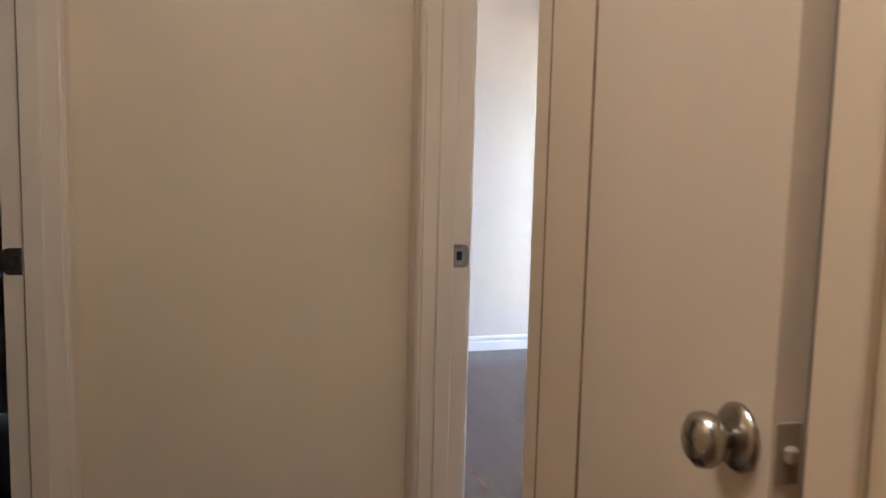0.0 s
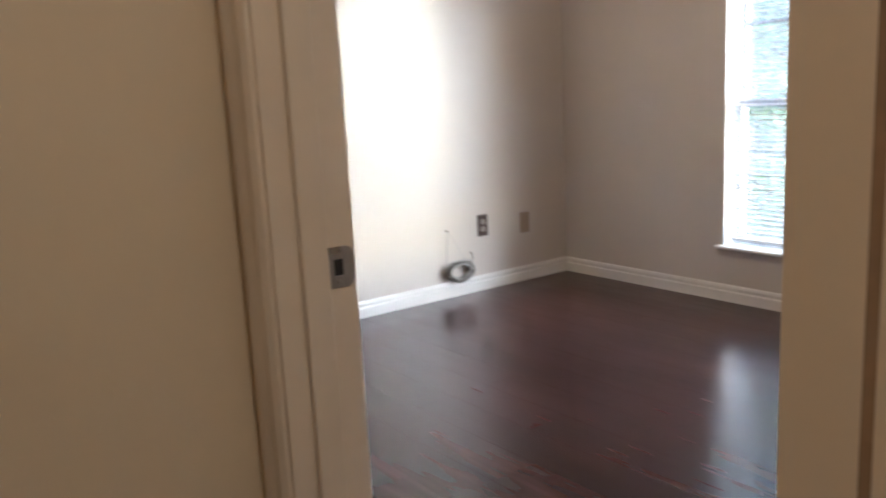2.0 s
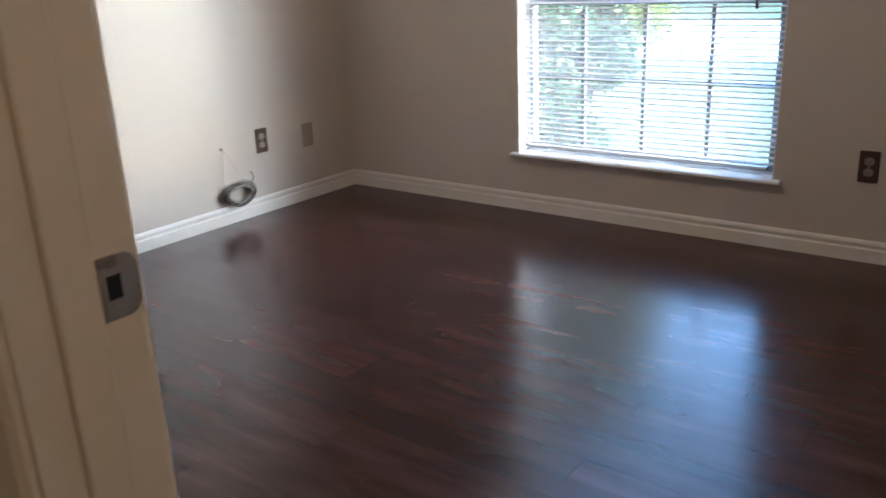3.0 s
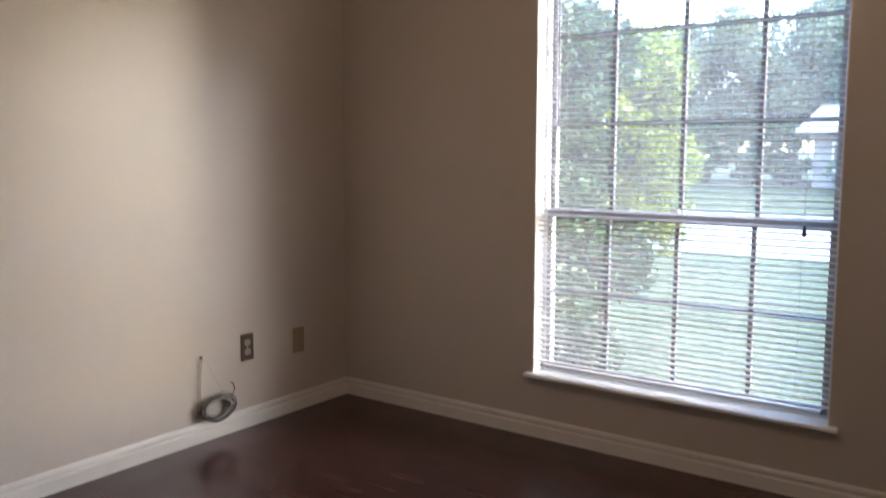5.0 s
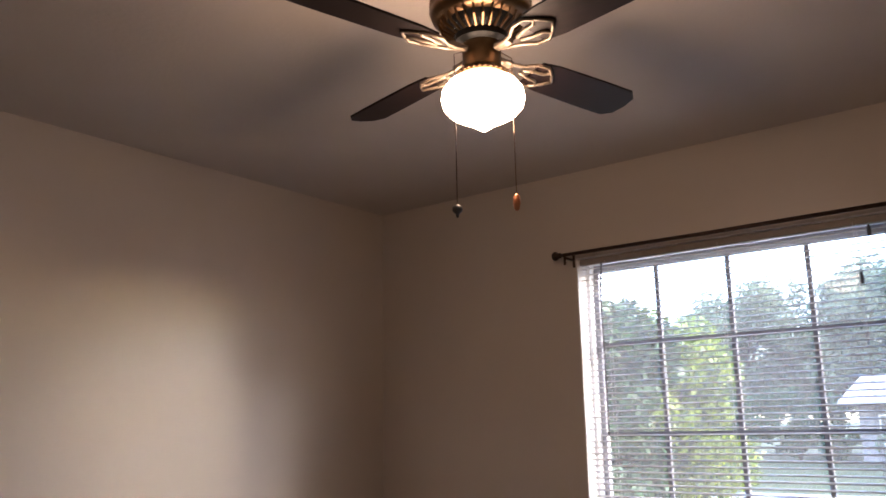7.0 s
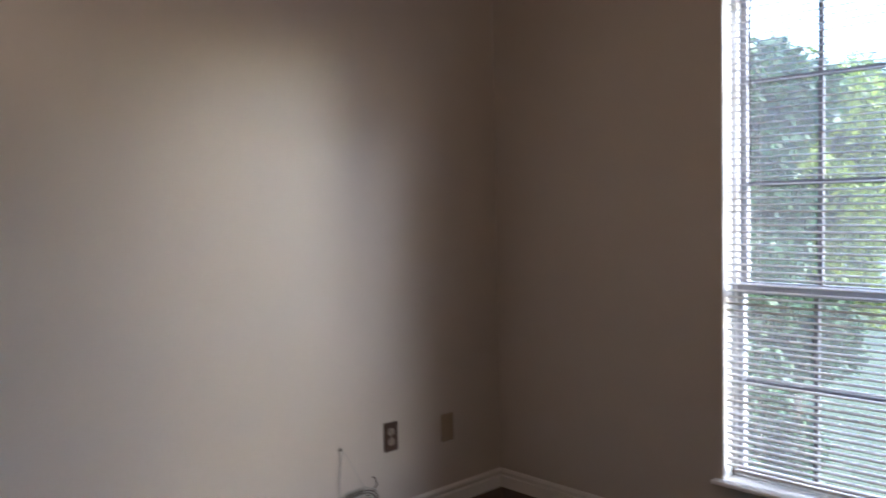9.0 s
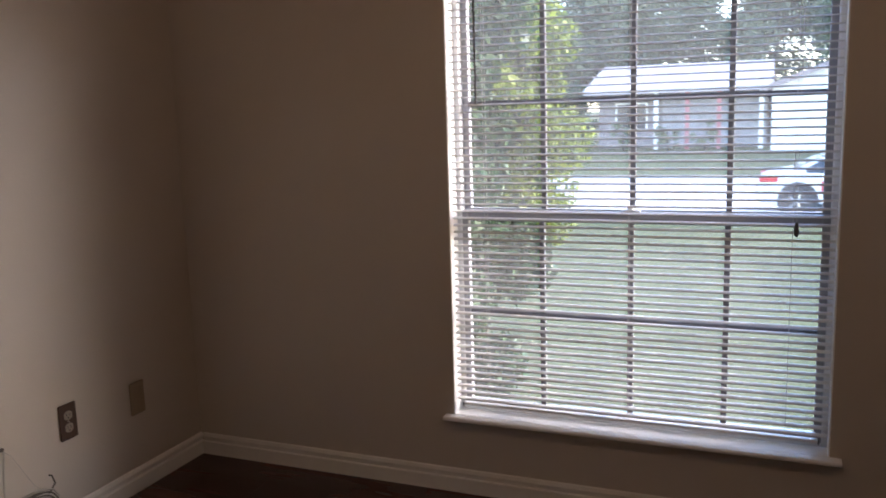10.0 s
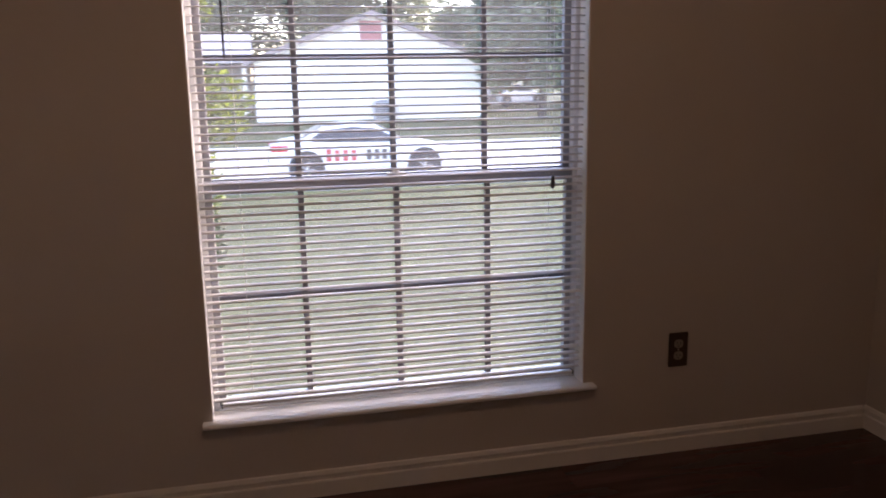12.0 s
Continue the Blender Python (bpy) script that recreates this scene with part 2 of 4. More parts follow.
def tube(bm, points, radius, segs=8):
    rings = []
    pts = [Vector(p) for p in points]
    for n, p in enumerate(pts):
        d = (pts[min(n + 1, len(pts) - 1)] - pts[max(n - 1, 0)]).normalized()
        u = d.cross(Vector((0, 0, 1)) if abs(d.z) < 0.9 else Vector((1, 0, 0))).normalized()
        v = d.cross(u)
        r = radius[n] if isinstance(radius, (list, tuple)) else radius
        rings.append([bm.verts.new(p + r * (math.cos(2 * math.pi * k / segs) * u + math.sin(2 * math.pi * k / segs) * v)) for k in range(segs)])
    for a, b in zip(rings, rings[1:]):
        for k in range(segs):
            bm.faces.new((a[k], a[(k + 1) % segs], b[(k + 1) % segs], b[k]))
    bm.faces.new(rings[0][::-1])
    bm.faces.new(rings[-1])
    bmesh.ops.recalc_face_normals(bm, faces=bm.faces)
    return bm


def prism(bm, outline, axis, a, b):
    """Extrude an outline of (u, v) along an axis from a to b: X takes (y, z), Y takes (x, z), Z takes (x, y)."""
    def p(u, v, w):
        return {"X": (w, u, v), "Y": (u, w, v), "Z": (u, v, w)}[axis]
    lo, hi = [bm.verts.new(p(u, v, a)) for u, v in outline], [bm.verts.new(p(u, v, b)) for u, v in outline]
    n = len(outline)
    for k in range(n):
        bm.faces.new((lo[k], lo[(k + 1) % n], hi[(k + 1) % n], hi[k]))
    bm.faces.new(lo[::-1])
    bm.faces.new(hi)
    bmesh.ops.recalc_face_normals(bm, faces=bm.faces)
    return bm


def where(ob):
    place = Vector((0, 0, 0))
    while ob:
        place, ob = place + ob.location, ob.parent
    return place


def thing(name, at, label, category, group="", kind=""):
    ob = new(name)
    ob.location = at
    ob.empty_display_size = 0.05
    return tagged(ob, label, category, group, kind)


def part(name, bm, material, parent=None, label="", smooth=False):
    me = bpy.data.meshes.new(name)
    if parent:
        bmesh.ops.translate(bm, vec=-where(parent), verts=bm.verts)
    bm.to_mesh(me)
    bm.free()
    me.materials.append(material)
    if smooth:
        me.polygons.foreach_set("use_smooth", [True] * len(me.polygons))
    ob = new(name, me)
    ob.parent = parent
    return tagged(ob, label)


def structure(name, bm, material, label, category):
    return tagged(part(name, bm, material), label, category, kind="structure")


# ---- plan ----
W, D, H = 3.457, -3.03, 2.487         # bedroom: x 0..W, y D..0
HY0, HY1 = -3.93, -3.145              # hall between these
HX0, HX1 = 2.55, 6.6
JX0, JX1, DOORH = 2.633, 3.331, 2.03  # bedroom doorway
WX0, WX1, WZ0, WZ1 = 1.117, 2.328, 0.287, 2.105  # window opening
EW = 3.511                            # outer face of the east wall
WT = 0.17                             # outer wall thickness
CX0, CX1 = 3.530, 3.944               # linen closet doorway

structure("wall_west", boxes((-0.12, 0, D - 0.115, WT, 0, H)), WALL, "warm white painted bedroom wall with satin sheen", "wall")
structure("wall_north", boxes((0, WX0, 0, WT, 0, H), (WX1, W, 0, WT, 0, H), (WX0, WX1, 0, WT, 0, WZ0 - 0.022), (WX0, WX1, 0, WT, WZ1, H)), WALL,
          "warm white painted wall around the bedroom window", "wall")
structure("wall_east", boxes((W, EW, D, WT, 0, H)), WALL, "warm white painted bedroom side wall", "wall")
structure("wall_south", boxes((0, JX0 - 0.018, -3.1, D, 0, H), (JX1 + 0.018, W, -3.1, D, 0, H), (JX0 - 0.018, JX1 + 0.018, -3.1, D, DOORH + 0.018, H)), WALL,
          "warm white painted bedroom wall around the doorway", "wall")
structure("wall_hall_north", boxes((HX0 - 0.1, JX0 - 0.018, HY1, -3.1, 0, H), (JX1 + 0.018, CX0 - 0.018, HY1, -3.1, 0, H), (CX1 + 0.018, HX1, HY1, -3.1, 0, H),
                                   (JX0 - 0.018, JX1 + 0.018, HY1, -3.1, DOORH + 0.018, H), (CX0 - 0.018, CX1 + 0.018, HY1, -3.1, DOORH + 0.018, H)), HALL,
          "beige painted narrow hallway wall with doorways", "wall")
structure("wall_hall_end", boxes((HX0 - 0.1, HX0, HY0, HY1, 0, H)), HALL, "beige painted wall closing the hallway's end", "wall")
LX1 = 3.343
structure("wall_hall_south", boxes((HX0 - 0.1, JX0 - 0.018, HY0 - 0.115, HY0, 0, H), (LX1 + 0.018, HX1, HY0 - 0.115, HY0, 0, H),
                                   (JX0 - 0.018, LX1 + 0.018, HY0 - 0.115, HY0, DOORH + 0.018, H)), HALL, "beige painted hallway wall with an open doorway", "wall")
structure("wall_hall_back", boxes((HX1, HX1 + 0.1, HY0 - 0.115, -3.03, 0, H)), HALL, "plain beige wall closing the hallway behind", "wall")
structure("wall_other_room", boxes((0.6, 0.7, -6.4, HY0 - 0.115, 0, H), (5.2, 5.3, -6.4, HY0 - 0.115, 0, H), (0.6, 5.3, -6.5, -6.4, 0, H), (0.7, HX0 - 0.1, HY0 - 0.115, HY0, 0, H)), WALL,
          "plain walls of the unlit room across the hallway", "wall")
structure("wall_closet", boxes((4.2, 4.23, -3.1, -2.45, 0, H), (EW, 4.23, -2.45, -2.4, 0, H)), WALL,
          "plain walls inside the dark linen closet", "wall")
structure("ceiling", boxes((-0.12, EW, -3.1, WT, H, H + 0.1), (HX0 - 0.1, HX1 + 0.1, HY0 - 0.115, -3.1, H, H + 0.1), (0.6, 5.3, -6.5, HY0 - 0.115, H, H + 0.1),
                           (EW, 4.23, -3.1, -2.4, H, H + 0.1)), CEIL, "textured off-white painted ceiling", "ceiling")


# ---- trim ----
BASE = [(0, 0), (0.015, 0), (0.015, 0.050), (0.013, 0.053), (0.006, 0.0535), (0.006, 0.0620), (0.010, 0.0650), (0.0115, 0.073), (0.007, 0.083), (0, 0.086)]


for axis, wall, side, a, b in (("Y", 0, 1, D, -0.0), ("X", 0, -1, 0.0155, W - 0.0155), ("Y", W, -1, D, 0.0), ("X", D, 1, 0.0155, JX0 - 0.06),
                               ("X", HY1, -1, 4.02, HX1), ("Y", HX0, 1, HY0, HY1)):
    bm = bmesh.new()
    if axis == "Y":
        prism(bm, [(wall + side * u, v) for u, v in BASE], "Y", a, b)
    else:
        prism(bm, [(wall + side * u, v) for u, v in BASE], "X", a, b)
    structure("baseboard", bm, BASEP, "painted two-step wooden baseboard along the wall", "baseboard")


def casing(x0, x1, y, side, top):
    """Moulded casing round an opening on the wall plane y, standing proud towards side."""
    prof = [(0, 0), (0.057, 0), (0.057, 0.010), (0.050, 0.017), (0.038, 0.018), (0.022, 0.013), (0.008, 0.012), (0, 0.006)]
    made = []
    for x, out in ((x0 - 0.006, -1), (x1 + 0.006, 1)):
        made.append(prism(bmesh.new(), [(x + out * u, y + side * v) for u, v in prof], "Z", 0, top + 0.006))
    made.append(prism(bmesh.new(), [(y + side * v, top + 0.0065 + u) for u, v in prof], "X", x0 - 0.063, x1 + 0.063))
    return made


def door_frame(name, label, x0, x1, y0, y1, stop_y, sides, flat=0):
    t = thing(name, ((x0 + x1) / 2, (y0 + y1) / 2, 0), label, "door frame", kind="structure")
    part("jamb", boxes((x0 - 0.018, x0, y0, y1, 0, DOORH), bevel=0.001), TRIM, t)
    part("jamb", boxes((x1, x1 + 0.018, y0, y1, 0, DOORH), bevel=0.001), TRIM, t)
    part("head_jamb", boxes((x0 - 0.018, x1 + 0.018, y0, y1, DOORH + 0.0005, DOORH + 0.018)), TRIM, t)
    a, b = stop_y
    part("door_stop", boxes((x0, x0 + 0.011, a, b, 0, DOORH - 0.001), bevel=0.002), TRIM, t)
    part("door_stop", boxes((x1 - 0.011, x1, a, b, 0, DOORH - 0.001), bevel=0.002), TRIM, t)
    part("door_stop", boxes((x0 + 0.0112, x1 - 0.0112, a, b, DOORH - 0.011, DOORH), bevel=0.002), TRIM, t)
    for y, side in sides:
        for k, bm in enumerate(casing(x0, x1, y, side, DOORH)):
            if flat and side == flat and k == 1:
                bm.free()
                bm = boxes((x1 + 0.006, x1 + 0.0525, y, y + side * 0.018, 0, DOORH + 0.006))
            part("casing", bm, TRIM, t)
    return t


frame_bed = door_frame("door_frame_1", "cream painted bedroom door frame with moulded casing", JX0, JX1, HY1, D, (-3.11, -3.071), ((HY1, -1), (D, 1)), flat=-1)
frame_other = door_frame("door_frame_2", "cream painted door frame across the hallway", JX0, LX1, HY0 - 0.115, HY0, (-4.004, -3.965), ((HY0, 1),))
frame_closet = door_frame("door_frame_3", "cream painted linen closet door frame", CX0, CX1, HY1, -3.045, (-3.122, -3.075), ())


def strike(frame_thing, x, y_in, y_lip, z):
    """A strike plate on a jamb face at x, from y_in to the lip."""
    s = 1 if y_lip > y_in else -1
    bm = boxes((x, x + 0.0015, y_in, y_lip, z - 0.028, z - 0.011), (x, x + 0.0015, y_in, y_lip, z + 0.011, z + 0.028),
               (x, x + 0.0015, y_in, y_in + s * 0.007, z - 0.011, z + 0.011), (x, x + 0.0015, y_in + s * 0.021, y_lip, z - 0.011, z + 0.011))
    prism(bm, [(y_lip, z - 0.028), (y_lip + s * 0.006, z - 0.025), (y_lip + s * 0.011, z - 0.017), (y_lip + s * 0.011, z + 0.017), (y_lip + s * 0.006, z + 0.025), (y_lip, z + 0.028)], "X", x, x + 0.0015)
    p = part("strike_plate", bm, NICKEL, frame_thing, "worn nickel strike plate")
    part("latch_hole", boxes((x + 0.0002, x + 0.0006, y_in + s * 0.007, y_in + s * 0.021, z - 0.011, z + 0.011)), SLOT, p)
    sc = bmesh.new()
    for dz in (-0.02, 0.02):
        lathe(sc, [(0.0035, 0.0015), (0.003, 0.0022)], (x, y_in + s * 0.014, z + dz), 10, "X")
    part("screw", sc, NICKEL, p)


strike(frame_bed, JX0, -3.067, -3.040, 0.902)
strike(frame_other, JX0, -4.008, -4.035, 0.902)

# wide flat board between the two door frames
structure("trim_board", boxes((JX1 + 0.0600, CX0 - 0.008, HY1 - 0.018, HY1, 0, DOORH + 0.06)), TRIM, "cream painted flat board between two door frames", "trim")
structure("trim_joint", boxes((JX1 + 0.0526, JX1 + 0.0599, HY1 - 0.0176, HY1, 0, DOORH + 0.006), (CX0 - 0.0079, CX0 - 0.0022, HY1 - 0.0176, HY1, 0, DOORH + 0.006)), JOINT, "brown unfilled joint between cream painted boards", "trim")
structure("trim_closet", boxes((CX1 + 0.006, CX1 + 0.063, HY1 - 0.016, HY1, 0, DOORH + 0.06), bevel=0.003), TRIM, "cream painted casing beside the linen closet", "trim")


def hollow_door(name, label, hinge, width, angle, knob_side):
    """A flush door hung at hinge (x, y); built along +x with its hall face at -y, then turned about z."""
    d = thing(name, (hinge[0], hinge[1], 0.012), label, "door")
    ox, oy = hinge
    slab = part("slab", boxes((ox + 0.003, ox + width, oy, oy + 0.035, 0.012, DOORH - 0.003), bevel=0.0006), DOORP, d)
    kx, kz = ox + width - 0.046, 0.890
    for s, y in ((-1, oy),):
        rose = lathe(bmesh.new(), [(0.033, 0), (0.033, s * 0.004), (0.028, s * 0.009), (0.013, s * 0.011)], (kx, y, kz), 28, "Y")
        part("rosette", rose, NICKEL, d, "tarnished nickel rosette", True)
        kn = lathe(bmesh.new(), [(0.011, s * 0.009), (0.010, s * 0.018), (0.016, s * 0.022), (0.024, s * 0.028), (0.0265, s * 0.036), (0.025, s * 0.044), (0.018, s * 0.050), (0.007, s * 0.053)],
                   (kx, y, kz), 28, "Y")
        part("knob", kn, NICKEL, d, "round tarnished nickel door knob", True)
    part("latch_plate", boxes((ox + width, ox + width + 0.0015, oy + 0.005, oy + 0.030, kz - 0.028, kz + 0.028), bevel=0.0005), BEIGEPL, d, "dull beige latch face plate")
    part("latch_bolt", boxes((ox + width + 0.001, ox + width + 0.010, oy + 0.011, oy + 0.024, kz - 0.008, kz + 0.008), bevel=0.003), BEIGEPL, d)
    d.rotation_euler = (0, 0, radians(angle))
    return d


hollow_door("linen_closet_door", "beige painted flush closet door standing slightly ajar", (CX0 - 0.002, HY1 - 0.018), 0.404, -2.4, 1)

# ---- floor ----
floor = structure("floor", boxes((-0.12, EW, -3.1, WT, -0.1, -0.008), (HX0 - 0.1, HX1 + 0.1, HY0 - 0.115, -3.1, -0.1, -0.008), (0.6, 5.3, -6.5, HY0 - 0.115, -0.1, -0.008),
                                 (EW, 4.23, -3.1, -2.4, -0.1, -0.008)), SUB, "dark reddish-brown wood laminate plank floor", "floor")
PW, cache = 0.166, {}


def plank(x0, x1, y0, y1):
    key = (round(x1 - x0, 3), round(y1 - y0, 3))
    if key not in cache:
        bm = bmesh.new()
        l, w, c = key[0] / 2 - 0.0002, key[1] / 2 - 0.0002, 0.0003
        lo = [bm.verts.new(p) for p in ((-l, -w, -0.0075), (l, -w, -0.0075), (l, w, -0.0075), (-l, w, -0.0075))]
        mid = [bm.verts.new(p) for p in ((-l, -w, -c), (l, -w, -c), (l, w, -c), (-l, w, -c))]
        up = [bm.verts.new(p) for p in ((-l + c, -w + c, 0), (l - c, -w + c, 0), (l - c, w - c, 0), (-l + c, w - c, 0))]
        for a, b in ((lo, mid), (mid, up)):
            for k in range(4):
                bm.faces.new((a[k], a[(k + 1) % 4], b[(k + 1) % 4], b[k]))
        bm.faces.new(up)
        cache[key] = bpy.data.meshes.new("plank")
        bm.to_mesh(cache[key])
        bm.free()
        cache[key].materials.append(PLANK)
    ob = new("plank", cache[key])
    ob.location, ob.parent = ((x0 + x1) / 2, (y0 + y1) / 2, 0), floor


def plank_area(x0, x1, y0, y1, seed):
    rng, y, row = random.Random(seed), y1, 0
    while y > y0 + 0.005:
        yb = max(y - PW, y0)
        x = x0 - rng.choice((0.0, 0.2, 0.4, 0.6, 0.8, 1.0))
        while x < x1 - 0.01:
            a, b = max(x, x0), min(x + 1.22, x1)
            if b - a > 0.02:
                plank(a, b, yb, y)
            x += 1.22
        y, row = yb, row + 1


plank_area(0.0, W, D, 0.0, 3)
plank_area(JX0, JX1, HY1, D, 4)
plank_area(HX0, HX1, HY0, HY1, 5)
plank_area(JX0, LX1, HY0 - 0.115, HY0, 6)
plank_area(1.6, 4.4, -5.6, HY0 - 0.115, 7)

# ---- window ----
FY = 0.085   # plane of the sash bars
win = thing("window_1", ((WX0 + WX1) / 2, FY, WZ0), "white double-hung window with divided panes", "window", kind="structure")
f = 0.022
part("window_frame", boxes((WX0, WX0 + f, 0.074, 0.15, WZ0, WZ1), (WX1 - f, WX1, 0.074, 0.15, WZ0, WZ1), (WX0 + f, WX1 - f, 0.074, 0.15, WZ1 - f, WZ1),
                           (WX0 + f, WX1 - f, 0.074, 0.15, WZ0 - 0.02, WZ0 + 0.010), bevel=0.003), VINYL, win)
sx0, sx1, MZ = WX0 + f, WX1 - f, 0.990

BARS = (1.423, 1.720, 2.018)


def sash(name, y, z0, z1, rows, rails):
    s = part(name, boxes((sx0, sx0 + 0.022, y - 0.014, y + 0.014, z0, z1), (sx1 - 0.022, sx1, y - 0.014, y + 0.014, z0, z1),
                         (sx0 + 0.022, sx1 - 0.022, y - 0.014, y + 0.014, z0, z0 + rails[0]), (sx0 + 0.022, sx1 - 0.022, y - 0.014, y + 0.014, z1 - rails[1], z1), bevel=0.002), STILE_BACKLIT, win)
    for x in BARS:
        part("muntin", boxes((x - 0.009, x + 0.009, y - 0.008, y + 0.008, z0 + rails[0], z1 - rails[1]), bevel=0.002), MUNTIN_BACKLIT, s)
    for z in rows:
        part("muntin", boxes((sx0 + 0.022, sx1 - 0.022, y - 0.0075, y + 0.0075, z - 0.009, z + 0.009), bevel=0.002), MUNTIN_BACKLIT, s)
    bars = [sx0 + 0.022, *BARS, sx1 - 0.022]
    sills = [z0 + rails[0], *rows, z1 - rails[1]]
    for a, b in zip(bars, bars[1:]):
        for c, d in zip(sills, sills[1:]):
            g = part("pane", boxes((a + 0.004, b - 0.004, y - 0.0015, y + 0.0015, c + 0.004, d - 0.004)), GLASS, s)
            g.visible_shadow = False
    return s


sash("upper_sash", 0.118, MZ - 0.012, WZ1 - f, (1.370, 1.738), (0.034, 0.03))
low = sash("lower_sash", 0.088, WZ0 + 0.010, MZ + 0.018, (0.645,), (0.028, 0.038))
lk = boxes((1.690, 1.750, 0.066, 0.086, MZ + 0.018, MZ + 0.026), bevel=0.002)
lathe(lk, [(0.012, 0), (0.011, 0.012)], (1.720, 0.076, MZ + 0.026), 14)
part("sash_lock", lk, VINYL, low)

sill = structure("window_sill", bmesh.new(), SILL, "white painted window stool with rounded nose", "window sill")
bm = boxes((WX0, WX1, -0.0, 0.074, WZ0 - 0.022, WZ0))
prism(bm, [(-0.001, WZ0 - 0.014), (-0.036, WZ0 - 0.014), (-0.040, WZ0 - 0.011), (-0.041, WZ0 - 0.007), (-0.040, WZ0 - 0.003), (-0.036, WZ0), (-0.001, WZ0)], "X", WX0 - 0.027, WX1 + 0.032)
bm.to_mesh(sill.data)
bm.free()
# white painted returns at the sides and head of the opening
structure("window_reveal", boxes((WX0, WX0 + 0.004, 0.001, 0.074, WZ0, WZ1), (WX1 - 0.004, WX1, 0.001, 0.074, WZ0, WZ1), (WX0 + 0.004, WX1 - 0.004, 0.001, 0.074, WZ1 - 0.004, WZ1)), SILL,
          "white painted side and head of the window opening", "window trim")

# ---- blind ----
BX0, BX1, BY = WX0 + 0.006, WX1 - 0.006, 0.028
blind = thing("mini_blind", ((BX0 + BX1) / 2, BY, WZ0 + 0.03), "white aluminium mini blind lowered with its slats open", "blind")
part("headrail", boxes((BX0, BX1, BY - 0.0125, BY + 0.0125, WZ1 - 0.031, WZ1 - 0.005), bevel=0.002), HEADRAIL, blind, "metal headrail darkened as if backlit")
bot = part("bottom_rail", boxes((BX0 + 0.026, BX1 - 0.026, BY - 0.0125, BY + 0.0125, WZ0 + 0.030, WZ0 + 0.041), bevel=0.003), SLAT, blind)
for x in (BX0 + 0.026, BX1 - 0.026):
    part("end_cap", boxes((x - 0.002, x + 0.002, BY - 0.0135, BY + 0.0135, WZ0 + 0.0285, WZ0 + 0.0425), bevel=0.0008), TASSEL, blind)
PITCH, TILT = 0.0238, radians(7.5)
slat_mesh = bpy.data.meshes.new("slat")
bm = bmesh.new()
tops, bots = [], []
for k in range(7):
    u = (k / 6 - 0.5) * 0.025
    h = 0.0038 * (1 - (2 * k / 6 - 1) ** 2)
    y, z = u * math.cos(TILT) - h * math.sin(TILT), u * math.sin(TILT) + h * math.cos(TILT)
    for dst, dz in ((tops, 0.00025), (bots, -0.00025)):
        dst.append([bm.verts.new((x, y, z + dz)) for x in (-(BX1 - BX0) / 2 + 0.003, (BX1 - BX0) / 2 - 0.003)])
for k in range(6):
    bm.faces.new((tops[k][0], tops[k][1], tops[k + 1][1], tops[k + 1][0]))
    bm.faces.new((bots[k][0], bots[k + 1][0], bots[k + 1][1], bots[k][1]))
for e in (0, 6):
    bm.faces.new((tops[e][0], tops[e][1], bots[e][1], bots[e][0]))
bmesh.ops.recalc_face_normals(bm, faces=bm.faces)
bm.to_mesh(slat_mesh)
bm.free()
slat_mesh.materials.append(SLAT)
slat_mesh.polygons.foreach_set("use_smooth", [True] * len(slat_mesh.polygons))
rng = random.Random(5)
z = WZ0 + 0.054
while z < WZ1 - 0.04:
    s = new("slat", slat_mesh)
    s.parent = blind
    s.location = Vector(((BX0 + BX1) / 2, BY, z)) - where(blind)
    s.rotation_euler = (rng.gauss(0, 0.02), rng.gauss(0, 0.0008), 0)
    z += PITCH
for x in (BX0 + 0.12, (BX0 + BX1) / 2, BX1 - 0.12):
    for dy in (-0.0128, 0.0128):
        part("ladder_cord", tube(bmesh.new(), [(x, BY + dy, WZ0 + 0.035), (x, BY + dy, WZ1 - 0.02)], 0.0006, 5), CORD, blind)
part("tilt_wand", tube(bmesh.new(), [(1.226, 0.014, WZ1 - 0.03), (1.222, 0.004, 1.93), (1.224, 0.004, 1.366)], 0.0035, 6), WANDM, blind, "dark hexagonal tilt wand")
for x, zt in ((2.214, 1.885), (2.254, 2.045), (2.212, 0.972)):
    if zt > 1:
        part("lift_cord", tube(bmesh.new(), [(x, 0.014, WZ1 - 0.03), (x, 0.005, zt + 0.02)], 0.0008, 5), CORD, blind)
    else:
        part("lift_cord", tube(bmesh.new(), [(x, 0.007, 1.885), (x, 0.005, zt + 0.02)], 0.0006, 5), CORD, blind)
    part("tassel", lathe(bmesh.new(), [(0.003, 0.022), (0.006, 0.012), (0.0075, -0.012), (0.006, -0.018), (0.002, -0.020)], (x, 0.005, zt), 12), TASSEL, blind, "small dark cord tassel")

# ---- curtain rod ----
RZ, RY = 2.112, -0.07
rod = thing("curtain_rod", (1.7, 0, RZ), "dark bronze metal curtain rod without curtains", "curtain rod")
part("rod", tube(bmesh.new(), [(1.085, RY, RZ), (1.7, RY, RZ - 0.003), (2.41, RY, RZ)], 0.008, 12), DARKMETAL, rod, smooth=True)
for x, s in ((1.085, -1), (2.41, 1)):
    part("finial", lathe(bmesh.new(), [(0.008, 0), (0.012, s * 0.004), (0.012, s * 0.008), (0.009, s * 0.011), (0.017, s * 0.020), (0.020, s * 0.028), (0.017, s * 0.037), (0.006, s * 0.043)], (x, RY, RZ), 16, "X"), DARKMETAL, rod, smooth=True)
